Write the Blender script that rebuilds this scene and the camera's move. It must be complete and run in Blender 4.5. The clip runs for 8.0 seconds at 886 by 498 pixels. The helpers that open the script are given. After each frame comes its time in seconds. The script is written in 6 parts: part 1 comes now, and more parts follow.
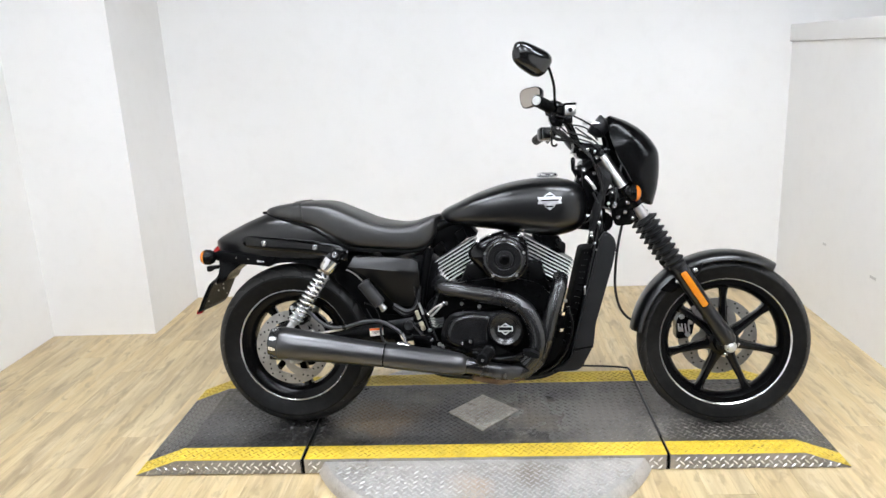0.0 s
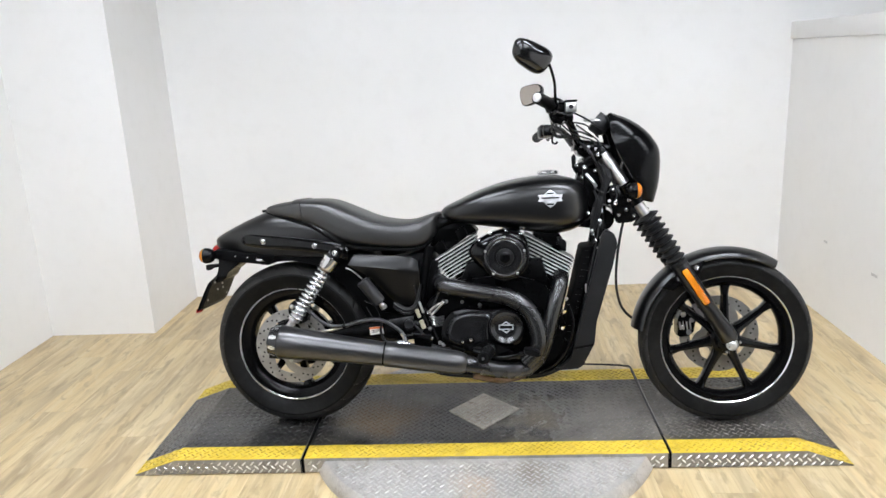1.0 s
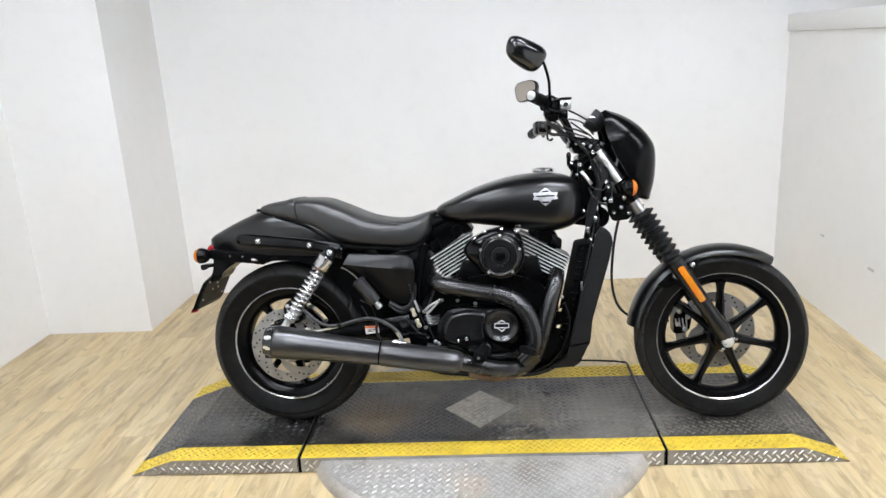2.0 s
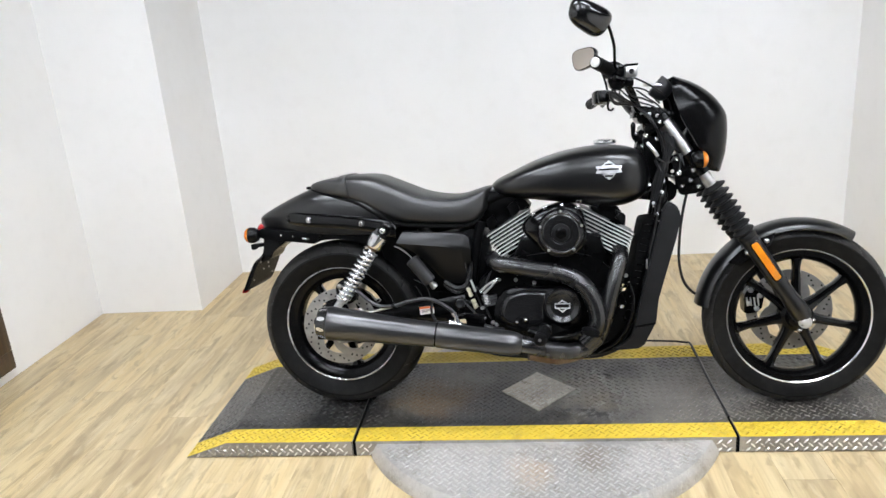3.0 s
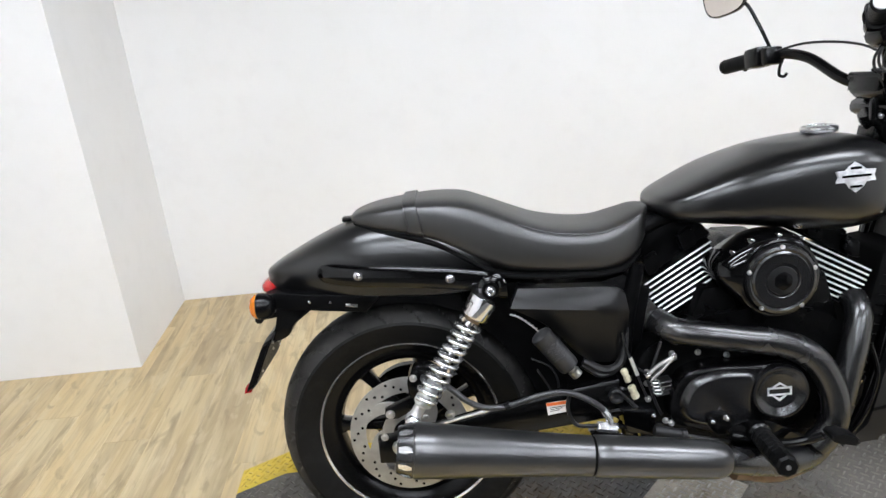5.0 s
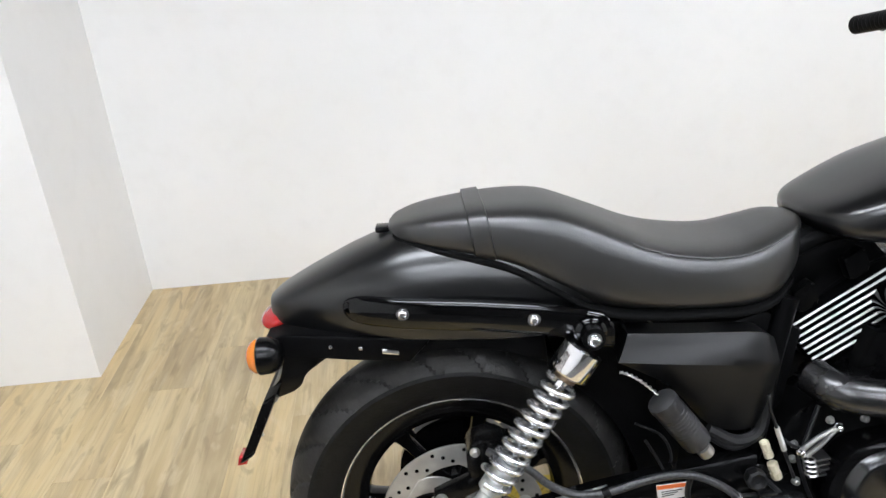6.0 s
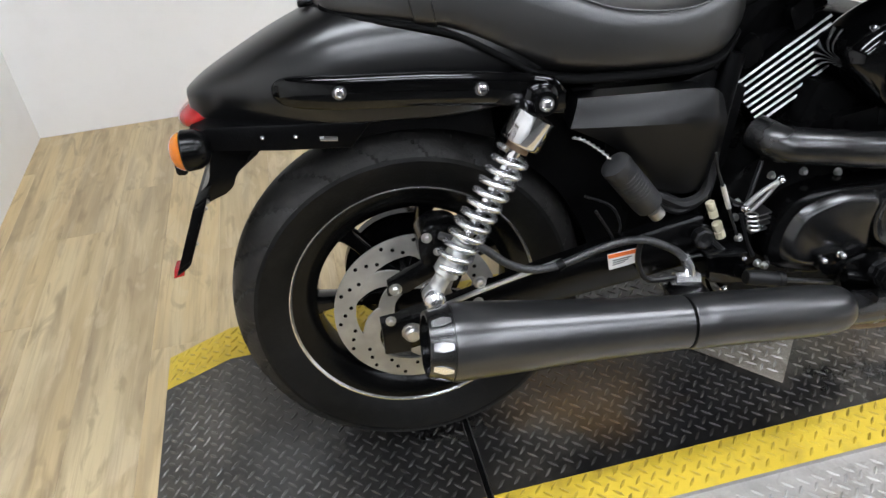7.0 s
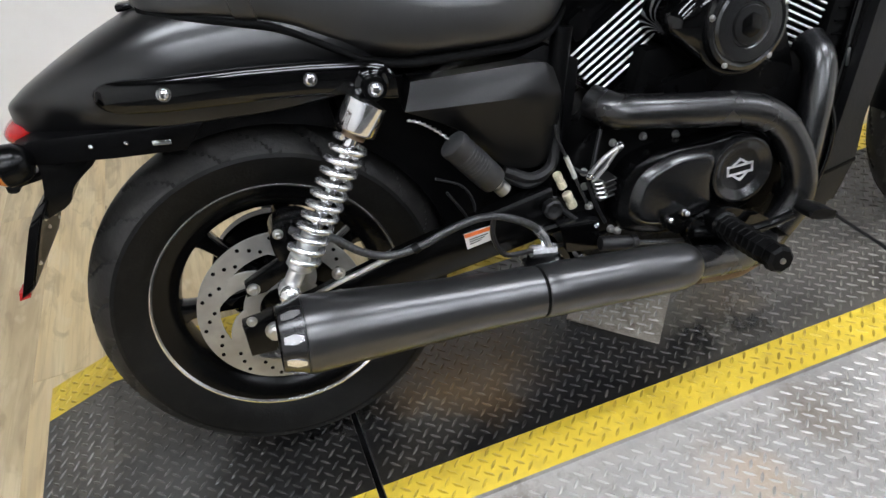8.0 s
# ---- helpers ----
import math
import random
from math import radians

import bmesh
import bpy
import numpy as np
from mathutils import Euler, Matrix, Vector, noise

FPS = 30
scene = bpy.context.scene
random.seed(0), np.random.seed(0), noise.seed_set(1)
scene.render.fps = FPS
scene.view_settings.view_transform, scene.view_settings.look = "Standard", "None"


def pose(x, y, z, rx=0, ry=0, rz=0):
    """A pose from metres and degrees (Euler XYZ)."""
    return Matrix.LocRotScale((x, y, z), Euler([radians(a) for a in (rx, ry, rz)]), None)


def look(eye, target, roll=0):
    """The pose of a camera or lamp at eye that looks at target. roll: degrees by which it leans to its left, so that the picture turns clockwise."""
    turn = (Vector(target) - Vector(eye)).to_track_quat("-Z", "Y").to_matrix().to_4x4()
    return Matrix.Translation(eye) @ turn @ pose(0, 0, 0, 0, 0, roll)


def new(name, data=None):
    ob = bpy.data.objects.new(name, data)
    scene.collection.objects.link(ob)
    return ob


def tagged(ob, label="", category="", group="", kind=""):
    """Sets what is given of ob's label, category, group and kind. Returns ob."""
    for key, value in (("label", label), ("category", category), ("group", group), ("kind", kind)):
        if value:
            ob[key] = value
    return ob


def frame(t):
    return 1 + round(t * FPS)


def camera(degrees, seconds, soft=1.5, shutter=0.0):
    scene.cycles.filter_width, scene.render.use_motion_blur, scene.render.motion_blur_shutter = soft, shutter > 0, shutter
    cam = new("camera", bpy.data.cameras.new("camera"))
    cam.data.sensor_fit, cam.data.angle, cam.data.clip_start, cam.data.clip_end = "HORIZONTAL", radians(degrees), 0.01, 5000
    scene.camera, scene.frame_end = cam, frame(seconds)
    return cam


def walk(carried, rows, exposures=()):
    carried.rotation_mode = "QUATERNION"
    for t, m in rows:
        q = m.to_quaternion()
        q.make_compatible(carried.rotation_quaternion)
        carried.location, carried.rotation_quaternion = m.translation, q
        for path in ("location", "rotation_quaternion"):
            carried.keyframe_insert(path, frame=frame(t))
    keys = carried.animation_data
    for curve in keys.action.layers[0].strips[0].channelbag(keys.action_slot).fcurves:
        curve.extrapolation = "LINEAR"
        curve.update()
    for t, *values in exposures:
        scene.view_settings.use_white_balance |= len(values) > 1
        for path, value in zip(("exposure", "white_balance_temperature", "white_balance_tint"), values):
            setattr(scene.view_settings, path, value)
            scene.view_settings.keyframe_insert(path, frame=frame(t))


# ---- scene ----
cam = camera(62.6, 8.0)
PATH = [
    (0, (0.504, 0.487, 1.377), (0.381, 2.416, 0.865), -2.7),
    (0.5, (0.51, 0.499, 1.374), (0.388, 2.427, 0.859), -2.6),
    (1, (0.501, 0.497, 1.37), (0.379, 2.426, 0.856), -2.8),
    (2.3, (0.517, 0.514, 1.397), (0.404, 2.436, 0.855), -3.4),
    (2.5, (0.517, 0.514, 1.385), (0.429, 2.441, 0.856), -3.1),
    (3, (0.455, 0.606, 1.377), (0.221, 2.501, 0.781), -4.6),
    (3.5, (0.275, 0.812, 1.374), (0.018, 2.684, 0.718), -8.4),
    (4, (0.181, 1.103, 1.348), (-0.094, 2.978, 0.709), -6.0),
    (4.2, (0.167, 1.225, 1.369), (-0.164, 3.081, 0.702), -6.1),
    (5.3, (-0.219, 1.713, 1.341), (-0.105, 3.568, 0.604), -5.1),
    (5.5, (-0.231, 1.838, 1.328), (-0.158, 3.701, 0.604), -4.5),
    (6, (-0.278, 2.033, 1.294), (-0.179, 3.844, 0.452), -3.9),
    (6.5, (-0.345, 2.069, 1.242), (-0.08, 3.792, 0.262), -4.5),
    (7, (-0.339, 2.048, 1.172), (-0.049, 3.619, -0.031), -4.7),
    (7.5, (-0.32, 2.024, 1.128), (-0.067, 3.532, -0.161), -4.7),
    (8, (-0.224, 1.991, 1.143), (0.229, 3.523, -0.06), -6.7),
]
walk(cam, [(t, look(eye, target, roll)) for t, eye, target, roll in PATH],
     exposures=((0.0, 0.13), (1.0, 0.05), (2.5, 0.02), (3.5, 0.10), (5.5, 0.12), (6.5, 0.02), (7.0, -0.15), (8.0, -0.17)))

# ---- world, lamps ----
world = bpy.data.worlds.new("world")
scene.world = world
world.use_nodes = True
world.node_tree.nodes["Background"].inputs[0].default_value = (1.0, 0.97, 0.93, 1)
world.node_tree.nodes["Background"].inputs[1].default_value = 0.02
LAMP = 33.0


# ---- materials ----
def surf(name, c1, c2=None, scale=8.0, rough=0.5, metal=0.0, bump=0.0, bscale=200.0, stretch=(1, 1, 1), rvar=0.1, coat=0.0,
         fine=None, fscale=120.0, fmix=0.25, spec=0.5):
    """A surface of two colours mottled at one scale, a finer grain, and fine relief."""
    m = bpy.data.materials.new(name)
    m.use_nodes = True
    nt = m.node_tree
    b = nt.nodes["Principled BSDF"]
    tc = nt.nodes.new("ShaderNodeTexCoord")
    mp = nt.nodes.new("ShaderNodeMapping")
    mp.inputs["Scale"].default_value = stretch
    nt.links.new(tc.outputs["Object"], mp.inputs["Vector"])
    n1 = nt.nodes.new("ShaderNodeTexNoise")
    n1.inputs["Scale"].default_value, n1.inputs["Detail"].default_value = scale, 6
    nt.links.new(mp.outputs[0], n1.inputs["Vector"])
    ramp = nt.nodes.new("ShaderNodeValToRGB")
    ramp.color_ramp.elements[0].position, ramp.color_ramp.elements[1].position = 0.35, 0.68
    ramp.color_ramp.elements[0].color = (*c1, 1)
    ramp.color_ramp.elements[1].color = (*(c2 or c1), 1)
    nt.links.new(n1.outputs["Fac"], ramp.inputs[0])
    col = ramp.outputs[0]
    if fine:
        n3 = nt.nodes.new("ShaderNodeTexNoise")
        n3.inputs["Scale"].default_value, n3.inputs["Detail"].default_value = fscale, 3
        nt.links.new(mp.outputs[0], n3.inputs["Vector"])
        r3 = nt.nodes.new("ShaderNodeMapRange")
        r3.inputs[1].default_value, r3.inputs[2].default_value, r3.inputs[4].default_value = 0.5, 0.75, fmix
        nt.links.new(n3.outputs["Fac"], r3.inputs[0])
        mx = nt.nodes.new("ShaderNodeMix")
        mx.data_type = "RGBA"
        nt.links.new(r3.outputs[0], mx.inputs[0])
        nt.links.new(col, mx.inputs[6])
        mx.inputs[7].default_value = (*fine, 1)
        col = mx.outputs[2]
    nt.links.new(col, b.inputs["Base Color"])
    rr = nt.nodes.new("ShaderNodeMapRange")
    rr.inputs[3].default_value, rr.inputs[4].default_value = max(rough - rvar, 0.02), min(rough + rvar, 1)
    nt.links.new(n1.outputs["Fac"], rr.inputs[0])
    nt.links.new(rr.outputs[0], b.inputs["Roughness"])
    b.inputs["Metallic"].default_value = metal
    b.inputs["Coat Weight"].default_value = coat
    b.inputs["Specular IOR Level"].default_value = spec
    if bump:
        n2 = nt.nodes.new("ShaderNodeTexNoise")
        n2.inputs["Scale"].default_value, n2.inputs["Detail"].default_value = bscale, 4
        nt.links.new(mp.outputs[0], n2.inputs["Vector"])
        bp = nt.nodes.new("ShaderNodeBump")
        bp.inputs["Strength"].default_value, bp.inputs["Distance"].default_value = bump, 0.002
        nt.links.new(n2.outputs["Fac"], bp.inputs["Height"])
        nt.links.new(bp.outputs[0], b.inputs["Normal"])
    return m


def glow(name, colour, strength):
    m = bpy.data.materials.new(name)
    m.use_nodes = True
    b = m.node_tree.nodes["Principled BSDF"]
    b.inputs["Base Color"].default_value = (*colour, 1)
    b.inputs["Emission Color"].default_value = (*colour, 1)
    b.inputs["Emission Strength"].default_value = strength
    return m


def lens(name, colour, rough=0.12):
    """Tinted lamp plastic."""
    m = surf(name, colour, tuple(c * 0.8 for c in colour), scale=40, rough=rough, rvar=0.03, coat=0.6)
    b = m.node_tree.nodes["Principled BSDF"]
    b.inputs["Transmission Weight"].default_value = 0.25
    b.inputs["Subsurface Weight"].default_value = 0.3
    b.inputs["Subsurface Radius"].default_value = (0.02, 0.008, 0.002)
    return m


def plank_material():
    """Limed oak vinyl: long streaks, knots and a tone of its own for every plank."""
    m = bpy.data.materials.new("oak_plank")
    m.use_nodes = True
    nt = m.node_tree
    N, L = nt.nodes.new, nt.links.new
    b = nt.nodes["Principled BSDF"]
    tc, oi, add = N("ShaderNodeTexCoord"), N("ShaderNodeObjectInfo"), N("ShaderNodeVectorMath")
    mul = N("ShaderNodeVectorMath")
    mul.operation = "SCALE"
    mul.inputs[0].default_value = (7.3, 11.1, 3.7)
    L(oi.outputs["Random"], mul.inputs["Scale"])
    L(tc.outputs["Object"], add.inputs[0])
    L(mul.outputs[0], add.inputs[1])

    def streak(sx, sy, scale, detail, lo, hi, bend=0.6):
        mp, n, r = N("ShaderNodeMapping"), N("ShaderNodeTexNoise"), N("ShaderNodeMapRange")
        mp.inputs["Scale"].default_value = (sx, sy, 1)
        n.inputs["Scale"].default_value, n.inputs["Detail"].default_value = scale, detail
        n.inputs["Distortion"].default_value = bend
        r.inputs[1].default_value, r.inputs[2].default_value = lo, hi
        L(add.outputs[0], mp.inputs["Vector"])
        L(mp.outputs[0], n.inputs["Vector"])
        L(n.outputs["Fac"], r.inputs[0])
        return r.outputs[0]

    def mix(fac, a, c, most=1.0):
        mx, k = N("ShaderNodeMix"), N("ShaderNodeMath")
        mx.data_type = "RGBA"
        k.operation = "MULTIPLY"
        k.inputs[1].default_value = most
        L(fac, k.inputs[0])
        L(k.outputs[0], mx.inputs[0])
        for socket, v in ((mx.inputs[6], a), (mx.inputs[7], c)):
            if isinstance(v, tuple):
                socket.default_value = (*v, 1)
            else:
                L(v, socket)
        return mx.outputs[2]

    tone = mix(oi.outputs["Random"], (0.60, 0.455, 0.240), (0.415, 0.318, 0.180))
    c = mix(streak(9, 1.0, 1.6, 3, 0.42, 0.66), tone, (0.63, 0.515, 0.310), 0.9)
    c = mix(streak(10, 0.9, 2.1, 4, 0.5, 0.68), c, (0.33, 0.255, 0.160), 0.60)
    c = mix(streak(15, 1.5, 1.2, 3, 0.50, 0.64, 0.4), c, (0.65, 0.505, 0.280), 0.45)
    c = mix(streak(13, 1.9, 1.25, 3, 0.53, 0.66, 0.5), c, (0.36, 0.265, 0.150), 0.55)
    c = mix(streak(16, 2.6, 1.5, 3, 0.60, 0.70, 0.4), c, (0.21, 0.145, 0.08), 0.45)
    c = mix(streak(13, 4.2, 1.5, 5, 0.56, 0.66, 1.1), c, (0.30, 0.225, 0.130), 0.55)
    c = mix(streak(11, 3.0, 1.7, 4, 0.57, 0.68, 0.8), c, (0.66, 0.55, 0.36), 0.45)
    c = mix(streak(60, 1.6, 2.4, 4, 0.5, 0.8), c, (0.26, 0.185, 0.10), 0.38)
    c = mix(streak(9, 3.5, 2.2, 2, 0.73, 0.80), c, (0.15, 0.09, 0.05), 0.75)
    L(c, b.inputs["Base Color"])
    b.inputs["Roughness"].default_value = 0.42
    bp = N("ShaderNodeBump")
    bp.inputs["Strength"].default_value, bp.inputs["Distance"].default_value = 0.25, 0.001
    L(streak(120, 3, 2, 4, 0.3, 0.7), bp.inputs["Height"])
    L(bp.outputs[0], b.inputs["Normal"])
    return m


def worn(name, base, dust, rough=0.42, metal=0.2, dust_most=0.9, grime=(0.012, 0.011, 0.010), grime_most=0.7, spots=(), bump=0.3, dust_at=(0.45, 0.62), spec=0.5):
    """Trodden metal: broad dusty patches, small grime, specks, and spots of (x, y, radius, colour, most) where they
    lie.
    """
    m = bpy.data.materials.new(name)
    m.use_nodes = True
    nt = m.node_tree
    N, L = nt.nodes.new, nt.links.new
    b = nt.nodes["Principled BSDF"]
    tc = N("ShaderNodeTexCoord")

    def noise(scale, detail, lo, hi, distort=0.0):
        n, r = N("ShaderNodeTexNoise"), N("ShaderNodeMapRange")
        n.inputs["Scale"].default_value, n.inputs["Detail"].default_value, n.inputs["Distortion"].default_value = scale, detail, distort
        n.inputs["Roughness"].default_value = 0.62
        r.inputs[1].default_value, r.inputs[2].default_value = lo, hi
        L(tc.outputs["Object"], n.inputs["Vector"])
        L(n.outputs["Fac"], r.inputs[0])
        return n, r.outputs[0]

    def mix(fac, a, c, most):
        mx, k = N("ShaderNodeMix"), N("ShaderNodeMath")
        mx.data_type = "RGBA"
        k.operation = "MULTIPLY"
        k.inputs[1].default_value = most
        L(fac, k.inputs[0])
        L(k.outputs[0], mx.inputs[0])
        for socket, v in ((mx.inputs[6], a), (mx.inputs[7], c)):
            if isinstance(v, tuple):
                socket.default_value = (*v, 1)
            else:
                L(v, socket)
        return mx.outputs[2]

    broad, f = noise(2.6, 8, dust_at[0], dust_at[1], 0.4)
    c = mix(f, base, dust, dust_most)
    c = mix(noise(9, 6, 0.52, 0.70, 0.6)[1], c, grime, grime_most)
    c = mix(noise(26, 6, 0.50, 0.66, 1.2)[1], c, dust, 0.55)
    c = mix(noise(38, 5, 0.56, 0.68, 0.8)[1], c, grime, grime_most * 0.6)
    c = mix(noise(90, 3, 0.56, 0.68)[1], c, dust, 0.7)
    wob = N("ShaderNodeTexNoise")
    wob.inputs["Scale"].default_value, wob.inputs["Detail"].default_value = 11, 6
    L(tc.outputs["Object"], wob.inputs["Vector"])
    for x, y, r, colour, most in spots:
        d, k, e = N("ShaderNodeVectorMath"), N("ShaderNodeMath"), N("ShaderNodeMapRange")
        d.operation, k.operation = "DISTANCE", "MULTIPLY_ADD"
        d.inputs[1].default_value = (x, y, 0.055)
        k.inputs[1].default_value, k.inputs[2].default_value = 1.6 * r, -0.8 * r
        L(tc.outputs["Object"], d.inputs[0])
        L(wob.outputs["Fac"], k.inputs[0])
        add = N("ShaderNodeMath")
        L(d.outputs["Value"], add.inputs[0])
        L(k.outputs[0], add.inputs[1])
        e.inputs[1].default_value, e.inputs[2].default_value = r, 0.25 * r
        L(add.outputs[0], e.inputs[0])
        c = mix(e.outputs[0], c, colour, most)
    L(c, b.inputs["Base Color"])
    rr = N("ShaderNodeMapRange")
    rr.inputs[3].default_value, rr.inputs[4].default_value = rough - 0.14, rough + 0.16
    L(broad.outputs["Fac"], rr.inputs[0])
    L(rr.outputs[0], b.inputs["Roughness"])
    b.inputs["Metallic"].default_value = metal
    b.inputs["Specular IOR Level"].default_value = spec
    bp, n2 = N("ShaderNodeBump"), N("ShaderNodeTexNoise")
    n2.inputs["Scale"].default_value, n2.inputs["Detail"].default_value = 160, 4
    bp.inputs["Strength"].default_value, bp.inputs["Distance"].default_value = bump, 0.0015
    L(tc.outputs["Object"], n2.inputs["Vector"])
    L(n2.outputs["Fac"], bp.inputs["Height"])
    L(bp.outputs[0], b.inputs["Normal"])
    return m


M_WALL = surf("white_wall_paint", (0.83, 0.82, 0.80), (0.87, 0.86, 0.845), scale=1.3, rough=0.55, bump=0.12, bscale=160, fine=(0.70, 0.68, 0.65), fscale=14, fmix=0.12)
# Unseen walls and ceiling, coloured dark so the black bodywork reflects little.
M_WALL_UNSEEN = surf("unseen_dark_wall_paint", (0.075, 0.073, 0.07), (0.095, 0.093, 0.088), scale=1.3, rough=0.6, bump=0.12, bscale=160)
M_CEIL = surf("ceiling_paint", (0.10, 0.10, 0.10), (0.13, 0.13, 0.13), scale=2, rough=0.8)
M_PLANK = plank_material()
M_SUBFLOOR = surf("dark_subfloor", (0.12, 0.085, 0.05), (0.16, 0.11, 0.07), scale=5, rough=0.8)
M_WOOD_DARK = surf("dark_stained_frame_wood", (0.030, 0.018, 0.010), (0.085, 0.050, 0.022), scale=6, rough=0.4, stretch=(8, 8, 1), bump=0.2, bscale=60)
M_FLOOR_UNSEEN = surf("unseen_dark_floor", (0.055, 0.054, 0.052), (0.085, 0.083, 0.080), scale=2.5, rough=0.5, bump=0.2, bscale=90, fine=(0.12, 0.117, 0.11), fscale=30, fmix=0.2)
M_WIRE = surf("dark_wire", (0.05, 0.05, 0.055), (0.08, 0.08, 0.085), rough=0.5, metal=0.7)
# Rust and dust stains, and near-black patches under and beside the motorcycle.
DECK_PATCHES = ((0.25, 2.84, 0.30, (0.008, 0.008, 0.009), 0.85), (0.86, 2.98, 0.42, (0.140, 0.128, 0.110), 0.60), (0.13, 2.99, 0.17, (0.060, 0.034, 0.008), 0.65), (0.02, 2.94, 0.09, (0.060, 0.036, 0.010), 0.6), (0.05, 3.06, 0.20, (0.008, 0.007, 0.006), 0.6), (0.06, 2.985, 0.17, (0.080, 0.043, 0.010), 0.60), (0.62, 3.00, 0.20, (0.150, 0.135, 0.105), 0.50), (0.80, 3.172, 0.085, (0.004, 0.004, 0.004), 0.97), (0.74, 3.150, 0.055, (0.004, 0.004, 0.004), 0.9),
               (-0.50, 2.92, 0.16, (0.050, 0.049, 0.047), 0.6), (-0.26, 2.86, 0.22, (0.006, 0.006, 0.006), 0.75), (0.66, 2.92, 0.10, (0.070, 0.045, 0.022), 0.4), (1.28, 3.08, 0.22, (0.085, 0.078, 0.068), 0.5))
# Beige and brown spots put a warm reflection into the colour, beside stains.
PLATE_REFLECTIONS_STAINS = ((0.43, 2.54, 0.10, (0.60, 0.46, 0.32), 0.6), (0.62, 2.61, 0.09, (0.20, 0.15, 0.10), 0.5), (0.474, 2.67, 0.014, (0.08, 0.06, 0.05), 0.8), (0.30, 2.50, 0.16, (0.52, 0.50, 0.47), 0.5))
M_PLATE_DARK = worn("worn_dark_tread_plate", (0.0085, 0.0082, 0.0080), (0.062, 0.055, 0.045), 0.30, 0.0, 0.85, spots=DECK_PATCHES, spec=0.60)
M_LUG_DARK = worn("scuffed_dark_tread", (0.030, 0.029, 0.028), (0.140, 0.129, 0.113), 0.30, 0.1, 0.9, (0.014, 0.012, 0.010), 0.7, spots=tuple((x, y, r, tuple(q * 1.9 for q in c), k * 0.8) for x, y, r, c, k in DECK_PATCHES))
M_PLATE_STEEL = worn("bare_tread_plate", (0.395, 0.378, 0.350), (0.55, 0.525, 0.488), 0.34, 0.4, 0.9, (0.19, 0.15, 0.105), 0.55, spots=PLATE_REFLECTIONS_STAINS)
M_LUG_STEEL = worn("polished_tread", (0.47, 0.455, 0.43), (0.58, 0.56, 0.53), 0.36, 0.5, 0.8, (0.26, 0.23, 0.19), 0.40)
M_SKIRT = worn("dull_skirt_plate", (0.26, 0.25, 0.235), (0.38, 0.36, 0.33), 0.38, 0.5, 0.9, (0.10, 0.09, 0.075), 0.6)
M_LUG_SKIRT = worn("bright_skirt_tread", (0.66, 0.65, 0.63), (0.78, 0.77, 0.74), 0.28, 0.8, 0.8, (0.30, 0.28, 0.25), 0.35)
M_YELLOW = surf("yellow_safety_paint", (0.58, 0.41, 0.030), (0.70, 0.51, 0.050), scale=4, rough=0.5, bump=0.15, bscale=150, fine=(0.30, 0.21, 0.04), fscale=24, fmix=0.45)
M_LUG_YELLOW = worn("scuffed_yellow_lugs", (0.44, 0.305, 0.026), (0.58, 0.41, 0.024), 0.4, 0.1, 0.9, (0.13, 0.095, 0.028), 0.75, dust_at=(0.44, 0.60))
M_GAP = surf("black_joint", (0.003, 0.003, 0.003), rough=0.8, spec=0.05)
M_LOZENGE = worn("grey_worn_plate", (0.33, 0.300, 0.252), (0.50, 0.465, 0.400), 0.36, 0.35, 0.9, (0.10, 0.066, 0.036), 0.75, bump=0.7)
M_SATIN = surf("satin_black_paint", (0.0012, 0.0012, 0.0014), (0.0020, 0.0020, 0.0022), scale=5, rough=0.28, rvar=0.012, bump=0.01, bscale=500, fine=(0.005, 0.005, 0.005), fscale=60, fmix=0.12, spec=0.62)
M_GLOSS = surf("gloss_black_paint", (0.0010, 0.0010, 0.0011), (0.0016, 0.0016, 0.0017), scale=5, rough=0.08, rvar=0.03, spec=0.34)
M_BLACK = surf("semi_gloss_black_metal", (0.0014, 0.0014, 0.0015), (0.0026, 0.0026, 0.0027), scale=12, rough=0.22, rvar=0.06, bump=0.06, bscale=300, spec=0.18)
M_ENGINE = surf("powder_coated_black", (0.0012, 0.0012, 0.0013), (0.0024, 0.0024, 0.0025), scale=14, rough=0.28, rvar=0.08, bump=0.2, bscale=420, spec=0.08)
M_COVER = surf("charcoal_cover_paint", (0.0030, 0.0030, 0.0034), (0.0050, 0.0050, 0.0054), scale=10, rough=0.24, rvar=0.03, bump=0.05, bscale=420, spec=0.65)
M_PLASTIC = surf("textured_black_plastic", (0.0016, 0.0016, 0.0018), (0.0030, 0.0030, 0.0032), scale=10, rough=0.38, rvar=0.08, bump=0.25, bscale=380, spec=0.06)
M_RUBBER = surf("black_rubber", (0.0020, 0.0020, 0.0021), (0.0040, 0.0040, 0.0042), scale=14, rough=0.45, rvar=0.08, bump=0.3, bscale=260, spec=0.09)
M_TYRE = surf("dusty_tyre_rubber", (0.0036, 0.0036, 0.0036), (0.0090, 0.0087, 0.0084), scale=5, rough=0.46, rvar=0.1, bump=0.3, bscale=240, fine=(0.030, 0.028, 0.026), fscale=34, fmix=0.18, spec=0.12)
M_TREAD = surf("scrubbed_tread_rubber", (0.010, 0.0098, 0.0096), (0.026, 0.0250, 0.024), scale=6, rough=0.50, rvar=0.1, bump=0.35, bscale=220, fine=(0.060, 0.056, 0.051), fscale=30, fmix=0.35, spec=0.26)
